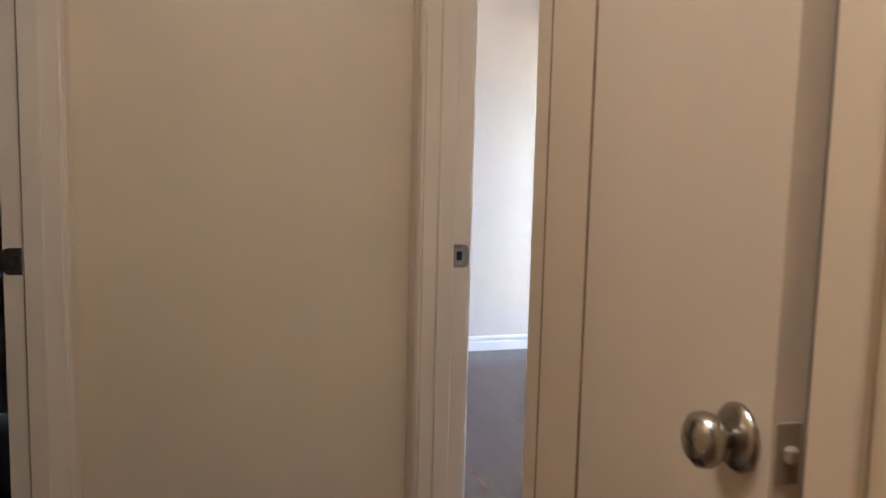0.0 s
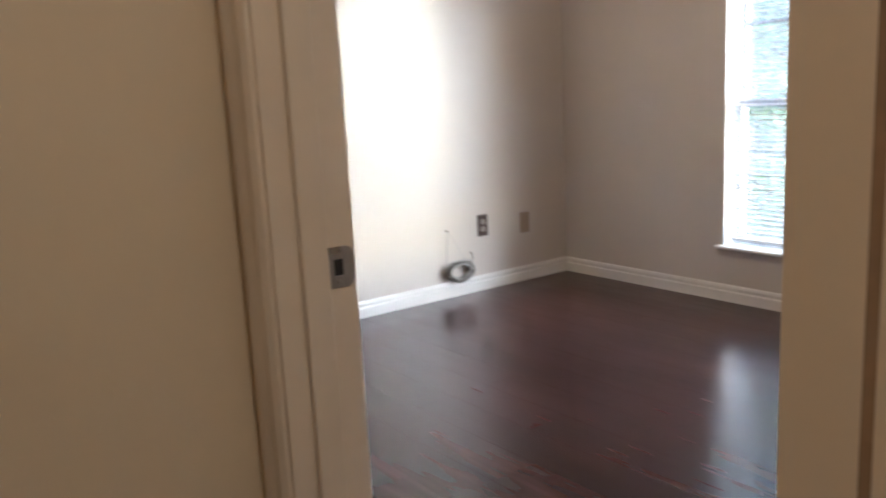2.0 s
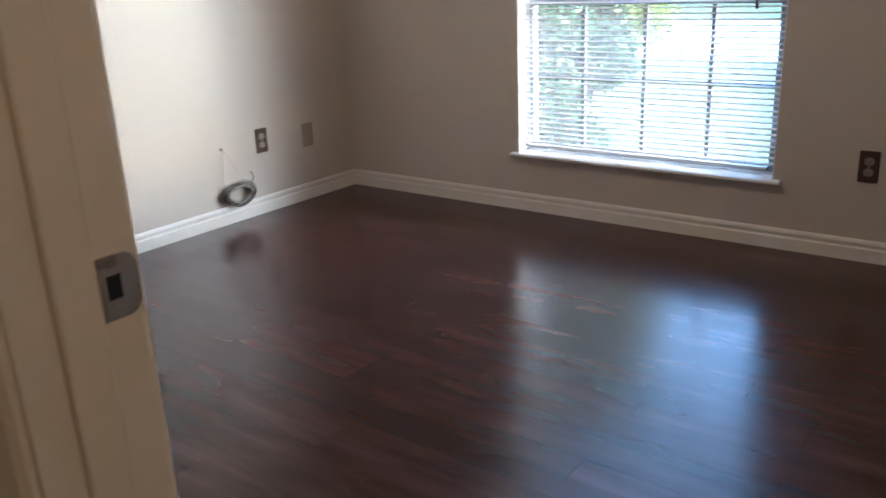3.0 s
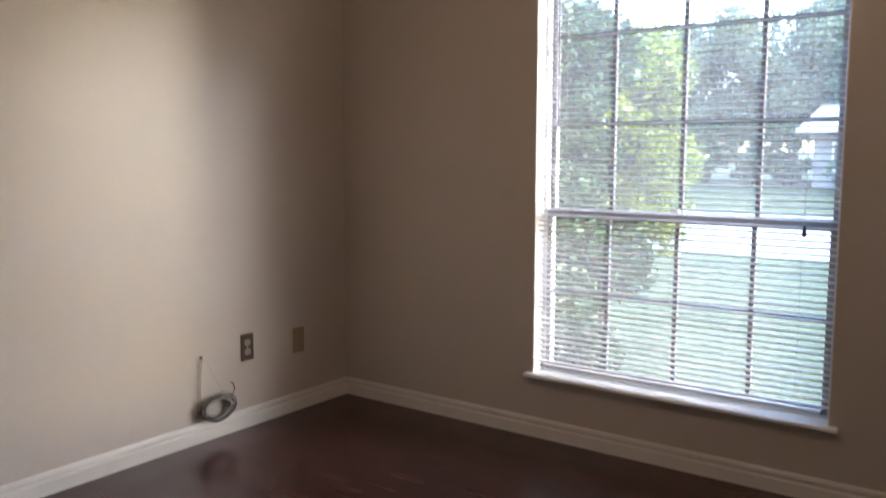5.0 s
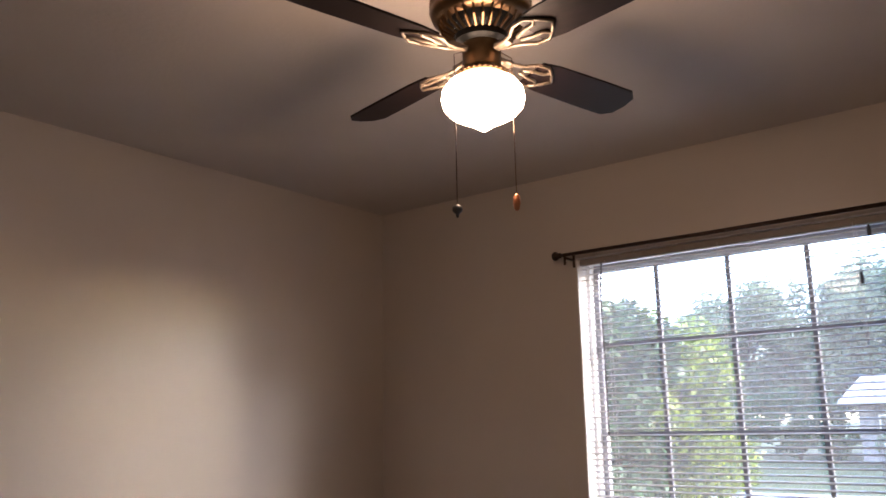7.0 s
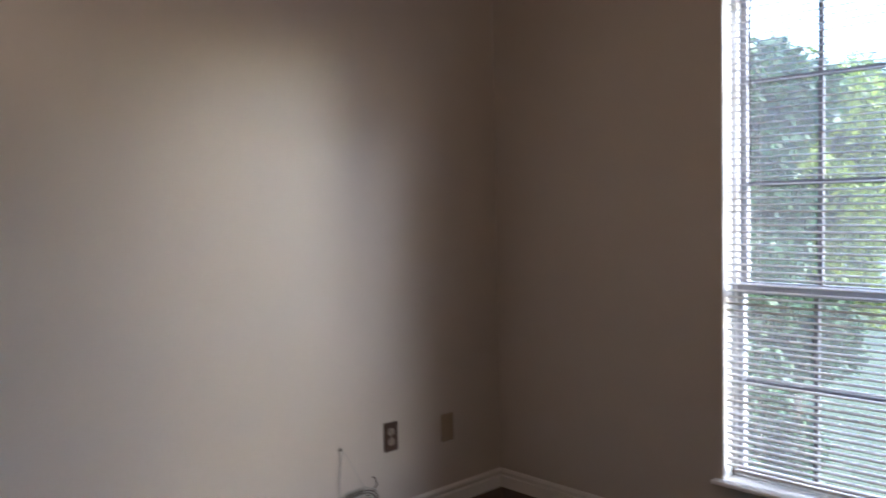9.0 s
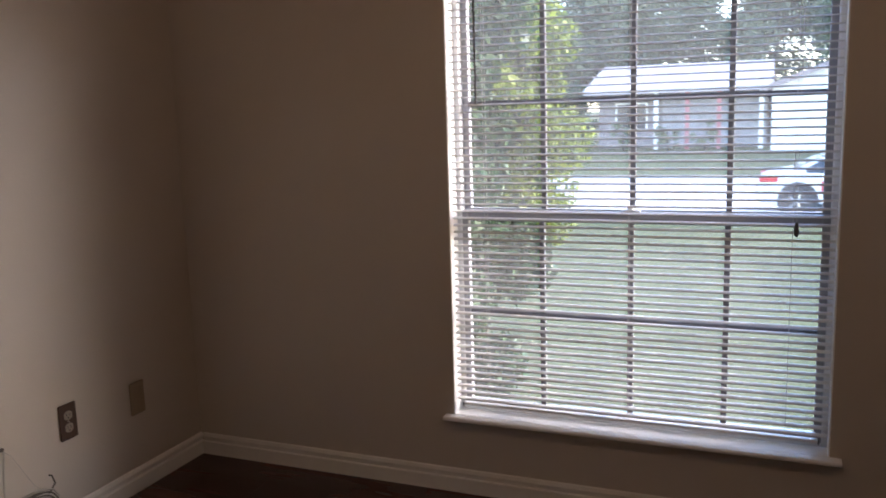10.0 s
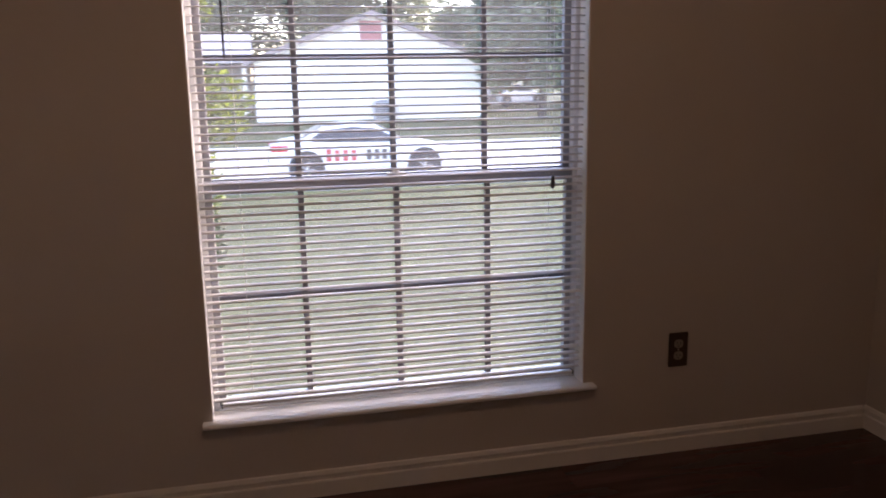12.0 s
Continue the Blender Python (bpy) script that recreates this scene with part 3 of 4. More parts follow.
for x in (1.106, 2.338):
    br = boxes((x - 0.006, x + 0.006, -0.003, 0, RZ - 0.045, RZ + 0.02), (x - 0.005, x + 0.005, RY, -0.003, RZ - 0.018, RZ - 0.010), (x - 0.006, x + 0.006, RY - 0.010, RY - 0.007, RZ - 0.045, RZ + 0.004), bevel=0.001)
    part("bracket", br, DARKMETAL, rod)

# ---- outlets ----
def outlet(label, plate_mat, face_mat, holes, group):
    """A plate in the plane y = 0 facing -y, centred at the origin."""
    o = thing("wall_outlet" if holes else "wall_plate", (0, 0, 0), label, "outlet" if holes else "wall plate", group)
    part("plate", boxes((-0.036, 0.036, -0.005, 0, -0.061, 0.061), bevel=0.0035), plate_mat, o)
    if holes:
        for z in (0.021, -0.021):
            r = part("receptacle", prism(bmesh.new(), [(0.0165 * max(-0.85, min(0.85, math.cos(a))) / 0.85, z + 0.0155 * math.sin(a)) for a in [2 * math.pi * k / 20 for k in range(20)]], "Y", -0.0065, -0.0045), face_mat, o)
            part("slot", boxes((-0.0075, -0.0055, -0.0068, -0.006, z - 0.002, z + 0.007), (0.0055, 0.0075, -0.0068, -0.006, z - 0.002, z + 0.006), (-0.002, 0.002, -0.0068, -0.006, z - 0.010, z - 0.006)), SLOT, r)
        part("screw", lathe(bmesh.new(), [(0.003, -0.0045), (0.003, -0.006)], (0, 0, 0), 10, "Y"), NICKEL, o)
    else:
        for z in (0.03, -0.03):
            part("screw", lathe(bmesh.new(), [(0.003, -0.0045), (0.003, -0.006)], (0, 0, z), 10, "Y"), face_mat, o)
    return o


o3 = outlet("brown wall outlet with pale receptacles beside the window", BROWNPL, IVORY, True, "brown outlets")
o1 = copy_thing(o3, pose(0, -0.658, 0.370, 0, 0, 90))
tagged(o1, "brown wall outlet with pale receptacles near a cable coil")
o3.matrix_basis = pose(2.674, 0, 0.374)
o2 = outlet("beige blank wall plate near the room corner", BEIGEPL, BEIGEPL, False, "")
o2.matrix_basis = pose(0, -0.339, 0.345, 0, 0, 90)

# ---- cable coil on the wall ----
coil = thing("cable_coil", (0.0, -0.853, 0.07), "loose coil of pale grey cable hanging from the wall", "cable")
rng = random.Random(8)
for k in range(18):
    pts, r0, ph, dz = [], rng.uniform(0.062, 0.088), rng.uniform(0, 6.28), rng.uniform(-0.008, 0.006)
    lean = rng.uniform(-0.25, 0.1)
    for n in range(41):
        a = 2 * math.pi * n / 40 * 1.15 + ph
        y, z = r0 * 1.08 * math.cos(a), (r0 * 0.66 + 0.004 * math.sin(3 * a)) * math.sin(a)
        pts.append((0.010 + 0.007 * (k % 5) + 0.004 * math.sin(2 * a + k), -0.853 + y, 0.146 + dz + z + lean * y * 0.3))
    part("cable", tube(bmesh.new(), pts, 0.0028, 6), CABLE if k % 3 == 1 else CABLEDK, coil, smooth=True)
for pts, r, m in (([(0.0, -0.913, 0.369), (0.012, -0.915, 0.36), (0.014, -0.924, 0.31), (0.012, -0.928, 0.25), (0.012, -0.930, 0.19), (0.016, -0.918, 0.13), (0.02, -0.88, 0.09)], 0.0032, CABLE),
                  ([(0.002, -0.911, 0.367), (0.016, -0.893, 0.345), (0.016, -0.863, 0.29), (0.018, -0.825, 0.22), (0.02, -0.80, 0.195)], 0.0014, CABLE),
                  ([(0.02, -0.81, 0.165), (0.03, -0.78, 0.18), (0.035, -0.762, 0.205), (0.03, -0.768, 0.232), (0.028, -0.777, 0.236)], 0.0030, CABLEDK),
                  ([(0.02, -0.86, 0.195), (0.03, -0.82, 0.207), (0.04, -0.775, 0.19), (0.035, -0.752, 0.158), (0.03, -0.77, 0.12)], 0.0030, CABLE),
                  ([(0.04, -0.90, 0.17), (0.05, -0.85, 0.185), (0.05, -0.80, 0.165), (0.045, -0.775, 0.14)], 0.0030, CABLE)):
    part("cable", tube(bmesh.new(), pts, r, 6), m, coil, smooth=True)
part("wall_anchor", lathe(bmesh.new(), [(0.007, 0), (0.007, 0.005), (0.003, 0.008)], (0, -0.913, 0.371), 12, "X"), CABLEDK, coil)

# ---- ceiling fan ----
FX, FYY = 1.761, -1.575
fan = thing("ceiling_fan", (FX, FYY, H), "four-blade ceiling fan with dark blades and a lit globe", "ceiling fan")
part("canopy", lathe(bmesh.new(), [(0.095, H), (0.100, H - 0.012), (0.098, H - 0.035), (0.105, H - 0.045)], (FX, FYY, 0), 40), BRASS, fan, smooth=True)
part("motor_housing", lathe(bmesh.new(), [(0.100, H - 0.044), (0.122, H - 0.055), (0.125, H - 0.085), (0.118, H - 0.092), (0.125, H - 0.100), (0.118, H - 0.118), (0.100, H - 0.130)], (FX, FYY, 0), 48), BRASS, fan, "antique brass motor housing", True)
for k in range(28):
    a = 2 * math.pi * k / 28
    c, s = math.cos(a), math.sin(a)
    part("vent_rib", tube(bmesh.new(), [(FX + 0.102 * c, FYY + 0.102 * s, H - 0.128), (FX + 0.094 * c, FYY + 0.094 * s, H - 0.148), (FX + 0.066 * c, FYY + 0.066 * s, H - 0.165)], 0.0038, 6), BRASS, fan)
part("vent_core", lathe(bmesh.new(), [(0.085, H - 0.128), (0.075, H - 0.150), (0.056, H - 0.166)], (FX, FYY, 0), 32), SLOT, fan)
part("flywheel", lathe(bmesh.new(), [(0.062, H - 0.163), (0.064, H - 0.180), (0.052, H - 0.188)], (FX, FYY, 0), 32), SLOT, fan)
part("switch_housing", lathe(bmesh.new(), [(0.050, H - 0.186), (0.047, H - 0.192), (0.046, H - 0.242), (0.050, H - 0.250), (0.046, H - 0.254)], (FX, FYY, 0), 32), BRASS, fan, smooth=True)
fit_bm = lathe(bmesh.new(), [(0.050, H - 0.252), (0.062, H - 0.260), (0.064, H - 0.270), (0.056, H - 0.273)], (FX, FYY, 0), 32)
for k in range(30):
    a = 2 * math.pi * k / 30
    bmesh.ops.create_icosphere(fit_bm, subdivisions=1, radius=0.0055, matrix=Matrix.Translation((FX + 0.061 * math.cos(a), FYY + 0.061 * math.sin(a), H - 0.264)))
part("globe_fitter", fit_bm, BRASS, fan, "beaded brass globe fitter", True)
gz = H - 0.272
part("globe", lathe(bmesh.new(), [(0.052, gz + 0.004), (0.058, gz), (0.082, gz - 0.014), (0.096, gz - 0.034), (0.099, gz - 0.052), (0.094, gz - 0.072), (0.078, gz - 0.090), (0.052, gz - 0.104), (0.030, gz - 0.115), (0.017, gz - 0.123), (0.008, gz - 0.130), (0.002, gz - 0.132)], (FX, FYY, 0), 40), GLOBE, fan, "glowing white schoolhouse glass globe", True)
BZ = H - 0.214


def blade_outline():
    return [(0.165, -0.046), (0.22, -0.055), (0.40, -0.060), (0.490, -0.060), (0.518, -0.038), (0.524, 0.0), (0.518, 0.038), (0.490, 0.060), (0.40, 0.060), (0.22, 0.055), (0.165, 0.046)]


for k in range(4):
    m = Matrix.Translation((FX, FYY, BZ)) @ Matrix.Rotation(radians(77 + 90 * k), 4, "Z") @ Matrix.Rotation(radians(-12), 4, "X")
    bm = prism(bmesh.new(), blade_outline(), "Z", -0.003, 0.003)
    bmesh.ops.transform(bm, matrix=m, verts=bm.verts)
    b = part("blade", bm, BLADE, fan, "dark walnut fan blade")
    # pierced scroll bracket
    bm = bmesh.new()
    for sgn in (-1, 1):
        tube(bm, [(0.055, sgn * 0.008, 0.004), (0.09, sgn * 0.012, -0.004), (0.12, sgn * 0.020, -0.006), (0.150, sgn * 0.040, -0.006), (0.185, sgn * 0.044, -0.006), (0.205, sgn * 0.030, -0.006), (0.19, sgn * 0.016, -0.006), (0.16, sgn * 0.014, -0.006), (0.13, sgn * 0.006, -0.006)], 0.0045, 6)
        tube(bm, [(0.185, sgn * 0.044, -0.006), (0.215, sgn * 0.022, -0.006), (0.235, 0.0, -0.006)], 0.0040, 6)
    box(bm, 0.05, 0.10, -0.010, 0.010, -0.004, 0.010, bevel=0.002)
    bmesh.ops.transform(bm, matrix=m, verts=bm.verts)
    part("blade_bracket", bm, CREAMBRASS, fan, "pierced pale brass scroll bracket", True)
for (x, y, ze), material, shape in (((FX - 0.004, FYY - 0.104, 1.863), TASSEL, "a"), ((FX + 0.084, FYY, 1.886), COPPER, "b")):
    dx, dy = (0.046, 0) if shape == "b" else (0, -0.046)
    chain = part("pull_chain", tube(bmesh.new(), [(FX + dx, FYY + dy, H - 0.215), (x, y, H - 0.245), (x, y, 2.05), (x, y, ze + 0.02)], 0.0012, 5), DARKMETAL if shape == "a" else BRASS, fan)
    prof = [(0.003, 0.022), (0.011, 0.017), (0.012, 0.008), (0.004, 0.000), (0.003, -0.006), (0.001, -0.008)] if shape == "a" else [(0.002, 0.03), (0.007, 0.024), (0.009, 0.008), (0.006, -0.006), (0.002, -0.010)]
    part("pull", lathe(bmesh.new(), prof, (x, y, ze), 14), material, chain, smooth=True)

# ---- hallway lamp, out of view behind the start ----
hl = thing("hall_ceiling_lamp", (4.1, -3.50, H), "round flush hallway ceiling lamp with glowing glass", "ceiling lamp")
part("rim", lathe(bmesh.new(), [(0.15, H), (0.155, H - 0.02), (0.145, H - 0.025)], (4.1, -3.50, 0), 32), NICKEL, hl, smooth=True)
part("shade", lathe(bmesh.new(), [(0.143, H - 0.024), (0.13, H - 0.055), (0.09, H - 0.08), (0.03, H - 0.09)], (4.1, -3.50, 0), 32), HALLGLASS, hl, smooth=True)

# ---- outdoors ----
LAWN = mat("lawn_grass", (0.066, 0.076, 0.027), 0.9, var=0.25, scale=1.5, bump=0.8, bump_scale=40, spec=0.2)
CONC = mat("pale_concrete", (0.50, 0.48, 0.45), 0.85, var=0.1, scale=1.0, bump=0.3, bump_scale=60)
SIDING = mat("white_siding", (0.94, 0.89, 0.80), 0.6, var=0.03, scale=2)
SHINGLE = mat("roof_shingle", (0.30, 0.24, 0.22), 0.9, var=0.2, scale=4, bump=0.4)
PALEROOF = mat("pale_shingle", (0.46, 0.40, 0.38), 0.9, var=0.12, scale=4, bump=0.4)
# wall colour carries the shade that the deep eaves would cast
EAVE_SHADE = mat("eave_shade_wall", (0.22, 0.19, 0.18), 0.85, var=0.2, scale=5)
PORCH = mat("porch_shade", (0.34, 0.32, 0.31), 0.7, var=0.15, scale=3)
ACGREY = mat("grey_sheet_metal", (0.30, 0.30, 0.31), 0.5, var=0.1, scale=3)
PINKPAINT = mat("vent_paint", (0.42, 0.16, 0.15), 0.6)
DARKWIN = mat("dark_window", (0.04, 0.045, 0.05), 0.1, bump=0)
CARWHITE = mat("car_paint", (0.78, 0.78, 0.78), 0.15, var=0.01, bump=0)
TYRE = mat("tyre_rubber", (0.02, 0.02, 0.02), 0.8)
RIM = mat("alloy_rim", (0.12, 0.12, 0.12), 0.3, 0.8, bump=0)
REDLAMP = mat("red_lens", (0.5, 0.02, 0.03), 0.2, bump=0)
REDTXT = mat("red_lettering", (0.45, 0.05, 0.05), 0.5, bump=0)
BLKTXT = mat("dark_lettering", (0.05, 0.05, 0.05), 0.5, bump=0)
BARK = mat("bark", (0.055, 0.045, 0.035), 0.9, var=0.3, scale=12, bump=0.8, bump_scale=25, stretch=(1, 1, 0.3))
LEAF_BUSH = leaf_mat("bush_leaf", (0.022, 0.055, 0.012), (0.27, 0.34, 0.04), 0.4)
LEAF_DARK = leaf_mat("dark_bush_leaf", (0.012, 0.034, 0.014), (0.05, 0.115, 0.036), 0.25)
# far leaves are paler than foliage: washed-out haze is put into the colour
LEAF_HAZED = leaf_mat("hazed_leaf", (0.14, 0.17, 0.10), (0.26, 0.30, 0.18), 0.55)

PROFILE = [(-60, -0.35), (0.16, -0.30), (1.5, -0.33), (5, -0.52), (9, -0.76), (14.6, -0.97), (15.1, -1.0), (26, -1.0), (26.6, -0.93), (30, -0.8), (36, -0.55), (46, -0.4), (90, -0.4), (600, -0.4), (2500, -0.4)]


def ground_z(y):
    for (a, za), (b, zb) in zip(PROFILE, PROFILE[1:]):
        if a <= y <= b:
            return za + (zb - za) * (y - a) / (b - a)
    return PROFILE[-1][1]


bm = bmesh.new()
xs = [-2500, -300, -60, -30, -12, -4, 0, 4, 8, 14, 30, 60, 300, 2500]
rows = [[bm.verts.new((x, y, z)) for x in xs] for y, z in PROFILE]
for a, b in zip(rows, rows[1:]):
    for k in range(len(xs) - 1):
        bm.faces.new((a[k], a[k + 1], b[k + 1], b[k]))
structure("ground", bm, LAWN, "sunlit green front lawn sloping to the street", "lawn")
structure("road", boxes((-200, 200, 15.3, 26.0, -1.2, -0.985)), CONC, "pale concrete street in front of the house", "road")
structure("kerb", boxes((-200, 200, 15.0, 15.3, -1.2, -0.945), (-200, 200, 26.0, 26.3, -1.2, -0.905), bevel=0.02), CONC, "pale concrete kerb along the street", "kerb")


def clump_mesh(rng, spots, size, per):
    verts, faces = [], []
    for c, r in spots:
        for _ in range(per):
            d = Vector((rng.gauss(0, 1), rng.gauss(0, 1), rng.gauss(0, 1))).normalized() * r * rng.random() ** 0.4
            p = Vector(c) + d
            u = Vector((rng.gauss(0, 1), rng.gauss(0, 1), rng.gauss(0, 0.6))).normalized()
            v = u.cross(Vector((rng.gauss(0, 1), rng.gauss(0, 1), rng.gauss(0, 1)))).normalized()
            s = size * rng.uniform(0.6, 1.3)
            n = len(verts)
            verts += [p - u * s, p + v * s * 0.45, p + u * s, p - v * s * 0.45]
            faces.append((n, n + 1, n + 2, n + 3))
    me = bpy.data.meshes.new("crown")
    me.from_pydata([tuple(v) for v in verts], [], faces)
    return me


def tree(name, label, category, at, height, spread, trunk_r, spots_n, per, size, leaf, seed, low=0.35, stems=1):
    rng = random.Random(seed)
    t = thing(name, at, label, category)
    base = Vector(at)
    spots = []
    for k in range(spots_n):
        a, r = rng.uniform(0, 6.283), spread * math.sqrt(rng.random())
        h = height * (low + (1 - low) * rng.random())
        r *= 1.0 - 0.45 * abs((h / height - low) / (1 - low) - 0.4)
        spots.append((base + Vector((r * math.cos(a), r * math.sin(a), h)), spread * rng.uniform(0.18, 0.34)))
    bm = bmesh.new()
    for s in range(stems):
        lean = Vector((rng.uniform(-0.15, 0.15), rng.uniform(-0.15, 0.15), 0)) * height * (0.5 if stems > 1 else 0.2)
        tube(bm, [base + lean * 0.2 * (stems > 1), base + lean * 0.5 + Vector((0, 0, height * 0.35)), base + lean + Vector((0, 0, height * 0.8))], [trunk_r, trunk_r * 0.75, trunk_r * 0.3], 8)
    for c, r in spots[: max(6, spots_n // 4)]:
        z0 = base + Vector((0, 0, height * rng.uniform(0.3, 0.55)))
        tube(bm, [z0, (z0 + c) / 2 + Vector((0, 0, 0.06 * height)), c], [trunk_r * 0.4, trunk_r * 0.25, trunk_r * 0.1], 5)
    part("trunk", bm, BARK, t, smooth=True)
    me = clump_mesh(rng, [(c - base, r) for c, r in spots], size, per)
    me.materials.append(leaf)
    crown = new("crown", me)
    crown.parent = t
    return t


tree("garden_bush", "tall dark green bush close to the window", "bush", (0.42, 1.15, -0.33), 2.35, 0.62, 0.03, 170, 620, 0.036, LEAF_DARK, 3, low=0.12, stems=5)
tree("garden_bush", "yellow-green leafy bush beside a darker bush", "bush", (0.55, 1.72, -0.36), 2.3, 0.64, 0.03, 90, 640, 0.024, LEAF_BUSH, 9, low=0.48, stems=5)
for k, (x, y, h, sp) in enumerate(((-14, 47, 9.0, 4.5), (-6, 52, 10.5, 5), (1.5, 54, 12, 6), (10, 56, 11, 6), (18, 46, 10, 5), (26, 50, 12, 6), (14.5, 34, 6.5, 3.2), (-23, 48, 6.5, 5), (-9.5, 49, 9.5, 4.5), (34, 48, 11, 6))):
    tree("street_tree", "broad shade tree behind the houses with leaves paled like haze", "tree", (x, y, ground_z(y)), h, sp, 0.22, 64, 400, 0.18, LEAF_HAZED, 20 + k, low=0.3)


def far_window(parent, x0, x1, y, z0, z1):
    w = part("window", boxes((x0, x1, y - 0.03, y, z0, z1)), DARKWIN, parent)
    part("frame", boxes((x0 - 0.07, x0, y - 0.05, y, z0 - 0.07, z1 + 0.07), (x1, x1 + 0.07, y - 0.05, y, z0 - 0.07, z1 + 0.07), (x0, x1, y - 0.05, y, z1, z1 + 0.07), (x0, x1, y - 0.05, y, z0 - 0.07, z0),
                        ((x0 + x1) / 2 - 0.03, (x0 + x1) / 2 + 0.03, y - 0.045, y, z0, z1)), SIDING, w)


def gable_house(x0, x1, y0, y1, base, eave, peak):
    h = thing("neighbour_house", ((x0 + x1) / 2, y0, base), "white gabled house across the street", "house")
    xm = (x0 + x1) / 2
    part("wall", prism(bmesh.new(), [(x0, base), (x1, base), (x1, eave), (xm, peak), (x0, eave)], "Y", y0, y1), SIDING, h)
    for s, xe in ((-1, x0), (1, x1)):
        o = 0.45
        sl = (peak - eave) / (xm - x0)
        bm = prism(bmesh.new(), [(xm, peak + 0.02), (xm, peak + 0.20), (xe + s * o, eave - o * sl + 0.20), (xe + s * o, eave - o * sl + 0.02)], "Y", y0 - 0.4, y1 + 0.4)
        part("roof", bm, SHINGLE, h)
        part("fascia", prism(bmesh.new(), [(xm, peak - 0.02), (xm, peak + 0.16), (xe + s * o, eave - o * sl + 0.16), (xe + s * o, eave - o * sl - 0.02)], "Y", y0 - 0.44, y0 - 0.405), SHINGLE, h)
    v = part("gable_vent", boxes((xm - 0.5, xm + 0.5, y0 - 0.05, y0, eave + 0.86, eave + 1.76)), PINKPAINT, h, "dusky red louvred gable vent")
    for k in range(7):
        part("louvre", boxes((xm - 0.46, xm + 0.46, y0 - 0.08, y0 - 0.05, eave + 0.93 + 0.115 * k, eave + 1.00 + 0.115 * k)), PINKPAINT, v)
    return h


gable_house(1.75, 12.25, 36, 46, -0.6, 2.1, 4.1)

AX, AZ = 7.4, ground_z(35.5)
ac = thing("air_conditioner", (AX, 35.5, AZ), "grey boxed outdoor air conditioner beside a white wall", "air conditioner")
part("cabinet", boxes((AX - 0.45, AX + 0.45, 35.2, 35.9, AZ, AZ + 0.85), bevel=0.03), ACGREY, ac)
part("grille", boxes(*[(AX - 0.4, AX + 0.4, 35.185, 35.2, AZ + 0.1 + 0.09 * k, AZ + 0.14 + 0.09 * k) for k in range(8)]), DARKWIN, ac)
part("fan_guard", lathe(bmesh.new(), [(0.28, AZ + 0.85), (0.27, AZ + 0.89), (0.05, AZ + 0.91)], (AX, 35.55, 0), 20), DARKWIN, ac)

h2 = thing("ranch_house", (-2.4, 38, -0.6), "low pale house with a dark porch and shingled roof", "house")
part("wall", boxes((-6.3, 1.6, 39.1, 46, -0.6, 2.1)), EAVE_SHADE, h2, "house wall with the shade of deep eaves in its colour")
part("roof", prism(bmesh.new(), [(37.2, 2.08), (37.2, 2.25), (42.5, 3.62), (47.5, 2.25), (47.5, 2.08)], "X", -6.7, 1.72), PALEROOF, h2)
# flat sheet ahead of the wall, its grey imitating a porch in shade
part("porch", boxes((-3.2, 1.5, 38.9, 39.1, -0.55, 2.05)), PORCH, h2, "flat porch front coloured as porch shade")
for x in (-3.3, -1.9, -0.5, 1.3):
    part("porch_post", boxes((x - 0.09, x + 0.09, 37.4, 37.58, -0.6, 2.08)), PINKPAINT if x in (-1.9, -0.5) else SIDING, h2)
far_window(h2, -5.4, -4.0, 39.1, 0.4, 1.6)
for k, (x, y, h, sp) in enumerate(((-4.6, 36.3, 1.3, 0.7), (-2.6, 36.2, 1.2, 0.7), (-1.0, 36.4, 1.3, 0.6))):
    tree("foundation_shrub", "low dark shrub in front of a house", "shrub", (x, y, ground_z(y) - 0.02), h, sp, 0.03, 10, 40, 0.12, LEAF_HAZED, 60 + k, low=0.2, stems=3)
# dark-leaved shrubs added to fill the shadow band below the crowns
for k, (x, h, sp) in enumerate(((-7.6, 2.9, 1.3), (-9.6, 3.3, 1.6), (-11.8, 3.0, 1.5), (-14.2, 3.4, 1.7), (-16.8, 3.0, 1.6))):
    tree("shade_shrub", "tall shrub added as the dark shade under the street trees", "shrub", (x, 40 + k % 2, ground_z(41) - 0.02), h, sp, 0.05, 30, 160, 0.10, LEAF_DARK, 80 + k, low=0.12, stems=4)


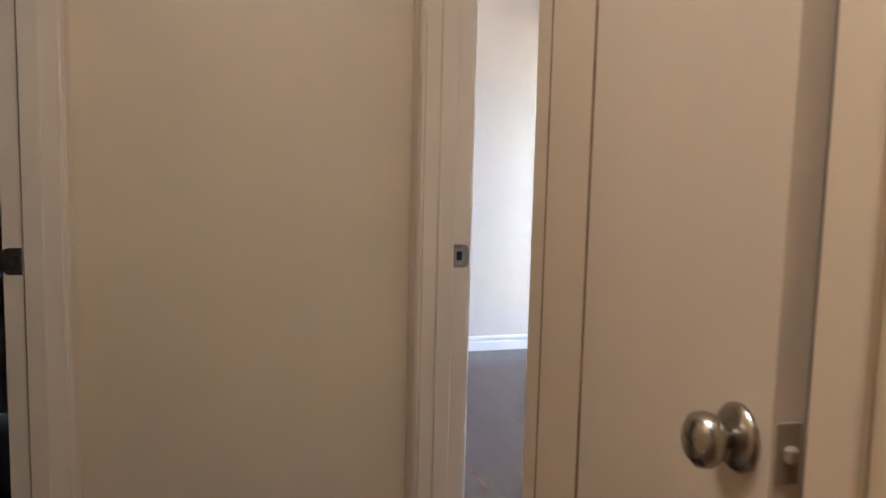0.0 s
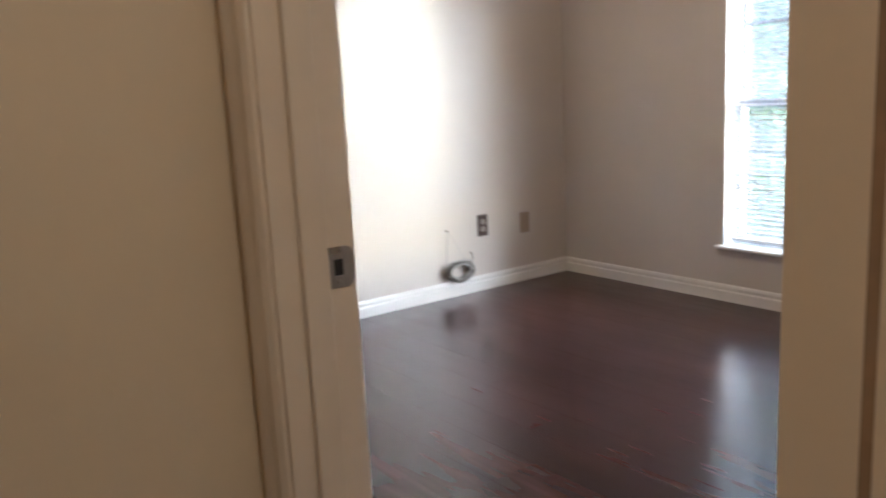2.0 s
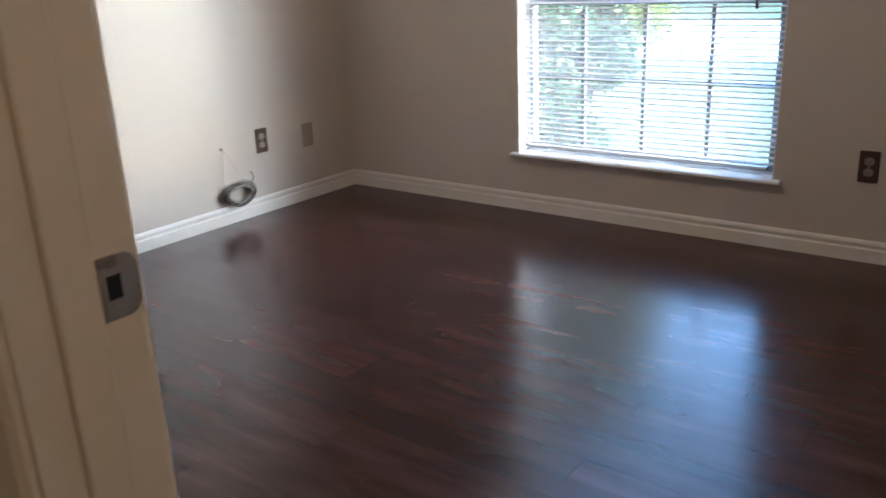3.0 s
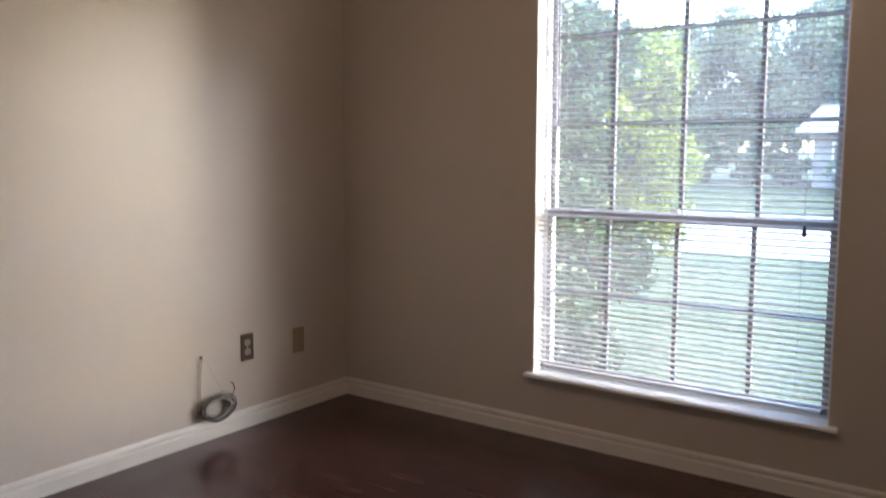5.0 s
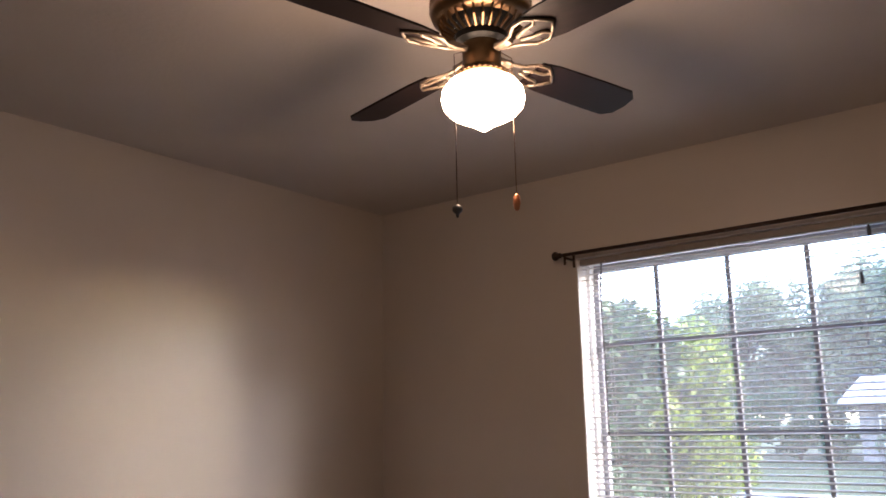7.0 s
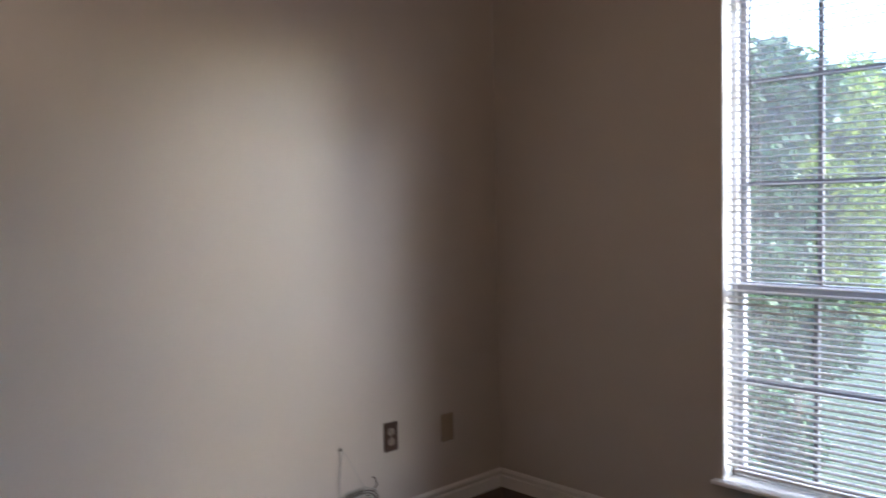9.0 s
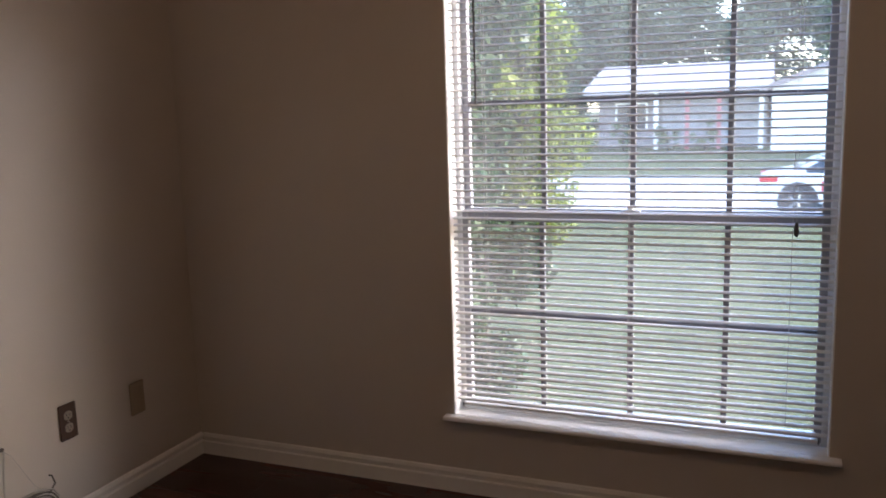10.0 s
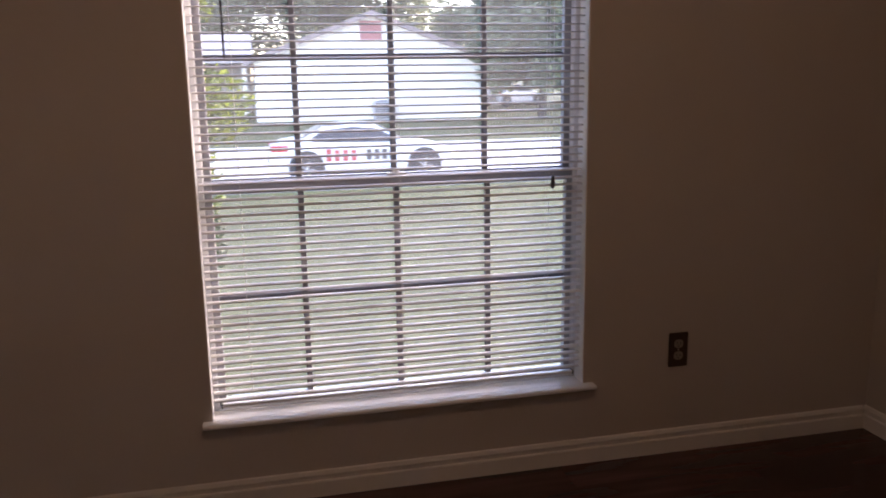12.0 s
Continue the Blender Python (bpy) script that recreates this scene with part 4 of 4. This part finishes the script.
# ---- parked cars ----
def car(at, turn, paint, label, lettered):
    c = thing("parked_car", (0, 0, 0), label, "car")
    # side outline stations: x, sill z, belt z, roof z, half width at belt, half width at roof
    st = [(-2.30, 0.42, 0.62, 0.66, 0.62, 0.60), (-2.22, 0.30, 0.86, 0.90, 0.80, 0.74), (-1.95, 0.24, 0.96, 1.00, 0.88, 0.80), (-1.55, 0.22, 0.98, 1.06, 0.90, 0.74), (-0.95, 0.22, 0.97, 1.33, 0.91, 0.62),
          (-0.30, 0.22, 0.95, 1.40, 0.91, 0.60), (0.30, 0.22, 0.93, 1.36, 0.91, 0.61), (1.00, 0.22, 0.92, 0.98, 0.91, 0.76), (1.60, 0.22, 0.86, 0.91, 0.89, 0.74), (2.10, 0.25, 0.76, 0.80, 0.84, 0.66), (2.30, 0.36, 0.58, 0.62, 0.66, 0.56)]
    bm = bmesh.new()
    rings = []
    for x, s, b, r, wb, wr in st:
        half = [(wb * 0.90, s), (wb, s + 0.18), (wb * 1.0, b - 0.12), (wb * 0.97, b), (wr + 0.03, r - 0.05), (wr - 0.08, r), (0.0, r + 0.015)]
        ring = [bm.verts.new((x, -y, z)) for y, z in half] + [bm.verts.new((x, y, z)) for y, z in half[-2::-1]]
        rings.append(ring)
    for a, b in zip(rings, rings[1:]):
        for k in range(len(a) - 1):
            bm.faces.new((a[k], a[k + 1], b[k + 1], b[k]))
        bm.faces.new((a[-1], a[0], b[0], b[-1]))
    bm.faces.new(rings[0])
    bm.faces.new(rings[-1][::-1])
    bmesh.ops.recalc_face_normals(bm, faces=bm.faces)
    part("body", bm, paint, c, smooth=True)
    for s in (-1, 1):
        # side glass, sitting just proud of the sloping cabin side
        bm = bmesh.new()
        q = [(-1.45, 1.02), (-0.95, 1.26), (-0.30, 1.32), (0.28, 1.28), (0.85, 1.00)]
        lo = [(-1.45, 1.0), (-0.95, 0.99), (-0.30, 0.97), (0.28, 0.96), (0.85, 0.96)]
        def side_y(x, z):
            for (xa, _, ba, ra, wa, va), (xb, _, bb, rb, wb2, vb) in zip(st, st[1:]):
                if xa <= x <= xb:
                    f2 = (x - xa) / (xb - xa)
                    b_, r_, w_, v_ = ba + (bb - ba) * f2, ra + (rb - ra) * f2 - 0.05, 0.97 * (wa + (wb2 - wa) * f2), va + (vb - va) * f2 + 0.03
                    return w_ + (v_ - w_) * min(1, max(0, (z - b_) / max(r_ - b_, 0.01)))
            return 0.9
        up = [bm.verts.new((x, s * (side_y(x, z) + 0.012), z)) for x, z in q]
        dn = [bm.verts.new((x, s * (side_y(x, z) + 0.012), z)) for x, z in lo]
        for k in range(len(q) - 1):
            bm.faces.new((dn[k], dn[k + 1], up[k + 1], up[k]))
        part("side_window", bm, DARKWIN, c)
        for x in (-1.42, 1.45):
            tyre = part("wheel", lathe(bmesh.new(), [(0.25, s * 0.70), (0.335, s * 0.72), (0.345, s * 0.78), (0.335, s * 0.90), (0.31, s * 0.925), (0.24, s * 0.925)], (x, 0, 0.345), 28, "Y"), TYRE, c, smooth=True)
            rim = lathe(bmesh.new(), [(0.235, s * 0.90), (0.22, s * 0.915)], (x, 0, 0.345), 24, "Y")
            part("rim", rim, RIM, tyre)
            sp = bmesh.new()
            for k in range(5):
                a = 2 * math.pi * k / 5
                tube(sp, [(x, s * 0.925, 0.345), (x + 0.21 * math.cos(a), s * 0.925, 0.345 + 0.21 * math.sin(a))], 0.022, 6)
            part("spokes", sp, NICKEL, tyre)
            part("wheel_arch", lathe(bmesh.new(), [(0.43, s * 0.885), (0.43, s * 0.914)], (x, 0, 0.37), 28, "Y"), TYRE, c)
        part("mirror", boxes((0.72, 0.86, s * 0.92, s * 1.06, 0.93, 1.04), bevel=0.03), paint, c)
        part("tail_lamp", boxes((-2.24, -1.84, s * 0.80, s * 0.905, 0.79, 0.93), bevel=0.02), REDLAMP, c)
        part("sill_trim", boxes((-1.0, 1.05, s * 0.86, s * 0.93, 0.21, 0.30), bevel=0.015), TYRE, c)
    wind = bmesh.new()
    for xa, za, xb, zb, wa, wb in ((0.97, 1.00, 0.36, 1.36, 0.72, 0.56), (-1.52, 1.075, -1.0, 1.325, 0.70, 0.56)):
        vs = [wind.verts.new(p) for p in ((xa, -wa, za + 0.02), (xa, wa, za + 0.02), (xb, wb, zb + 0.02), (xb, -wb, zb + 0.02))]
        wind.faces.new(vs)
    part("windscreen", wind, DARKWIN, c)
    if lettered:
        bm = bmesh.new()
        cap = [(x, wr - 0.07, r + 0.022) for x, _, _, r, _, wr in st if -1.0 < x < 0.4]
        left, mid, right = ([bm.verts.new((x, k * w, z + 0.012 * (k == 0))) for x, w, z in cap] for k in (-1, 0, 1))
        for a, b in ((left, mid), (mid, right)):
            for k in range(len(cap) - 1):
                bm.faces.new((a[k], a[k + 1], b[k + 1], b[k]))
        part("roof_panel", bm, DARKWIN, c, "glossy black roof panel")
        for k in range(4):
            part("lettering_bar", boxes((-0.95 + 0.2 * k, -0.83 + 0.2 * k, -0.926, -0.915, 0.53, 0.82 - 0.03 * (k > 0))), REDTXT, c)
        for k in range(4):
            part("lettering_bar", boxes((0.02 + 0.19 * k, 0.14 + 0.19 * k, -0.926, -0.915, 0.54, 0.79)), BLKTXT, c)
    c.matrix_basis = Matrix.Translation(at) @ Matrix.Rotation(radians(turn), 4, "Z") @ Matrix.Scale(0.93, 4)
    return c


car((3.84, 16.95, -0.985), 0, CARWHITE, "white coupe with red and dark lettering parked on the street", True)
car((16.6, 45, ground_z(45)), 30, mat("silver_paint", (0.5, 0.5, 0.52), 0.2, bump=0), "silver car parked on a far driveway", False)
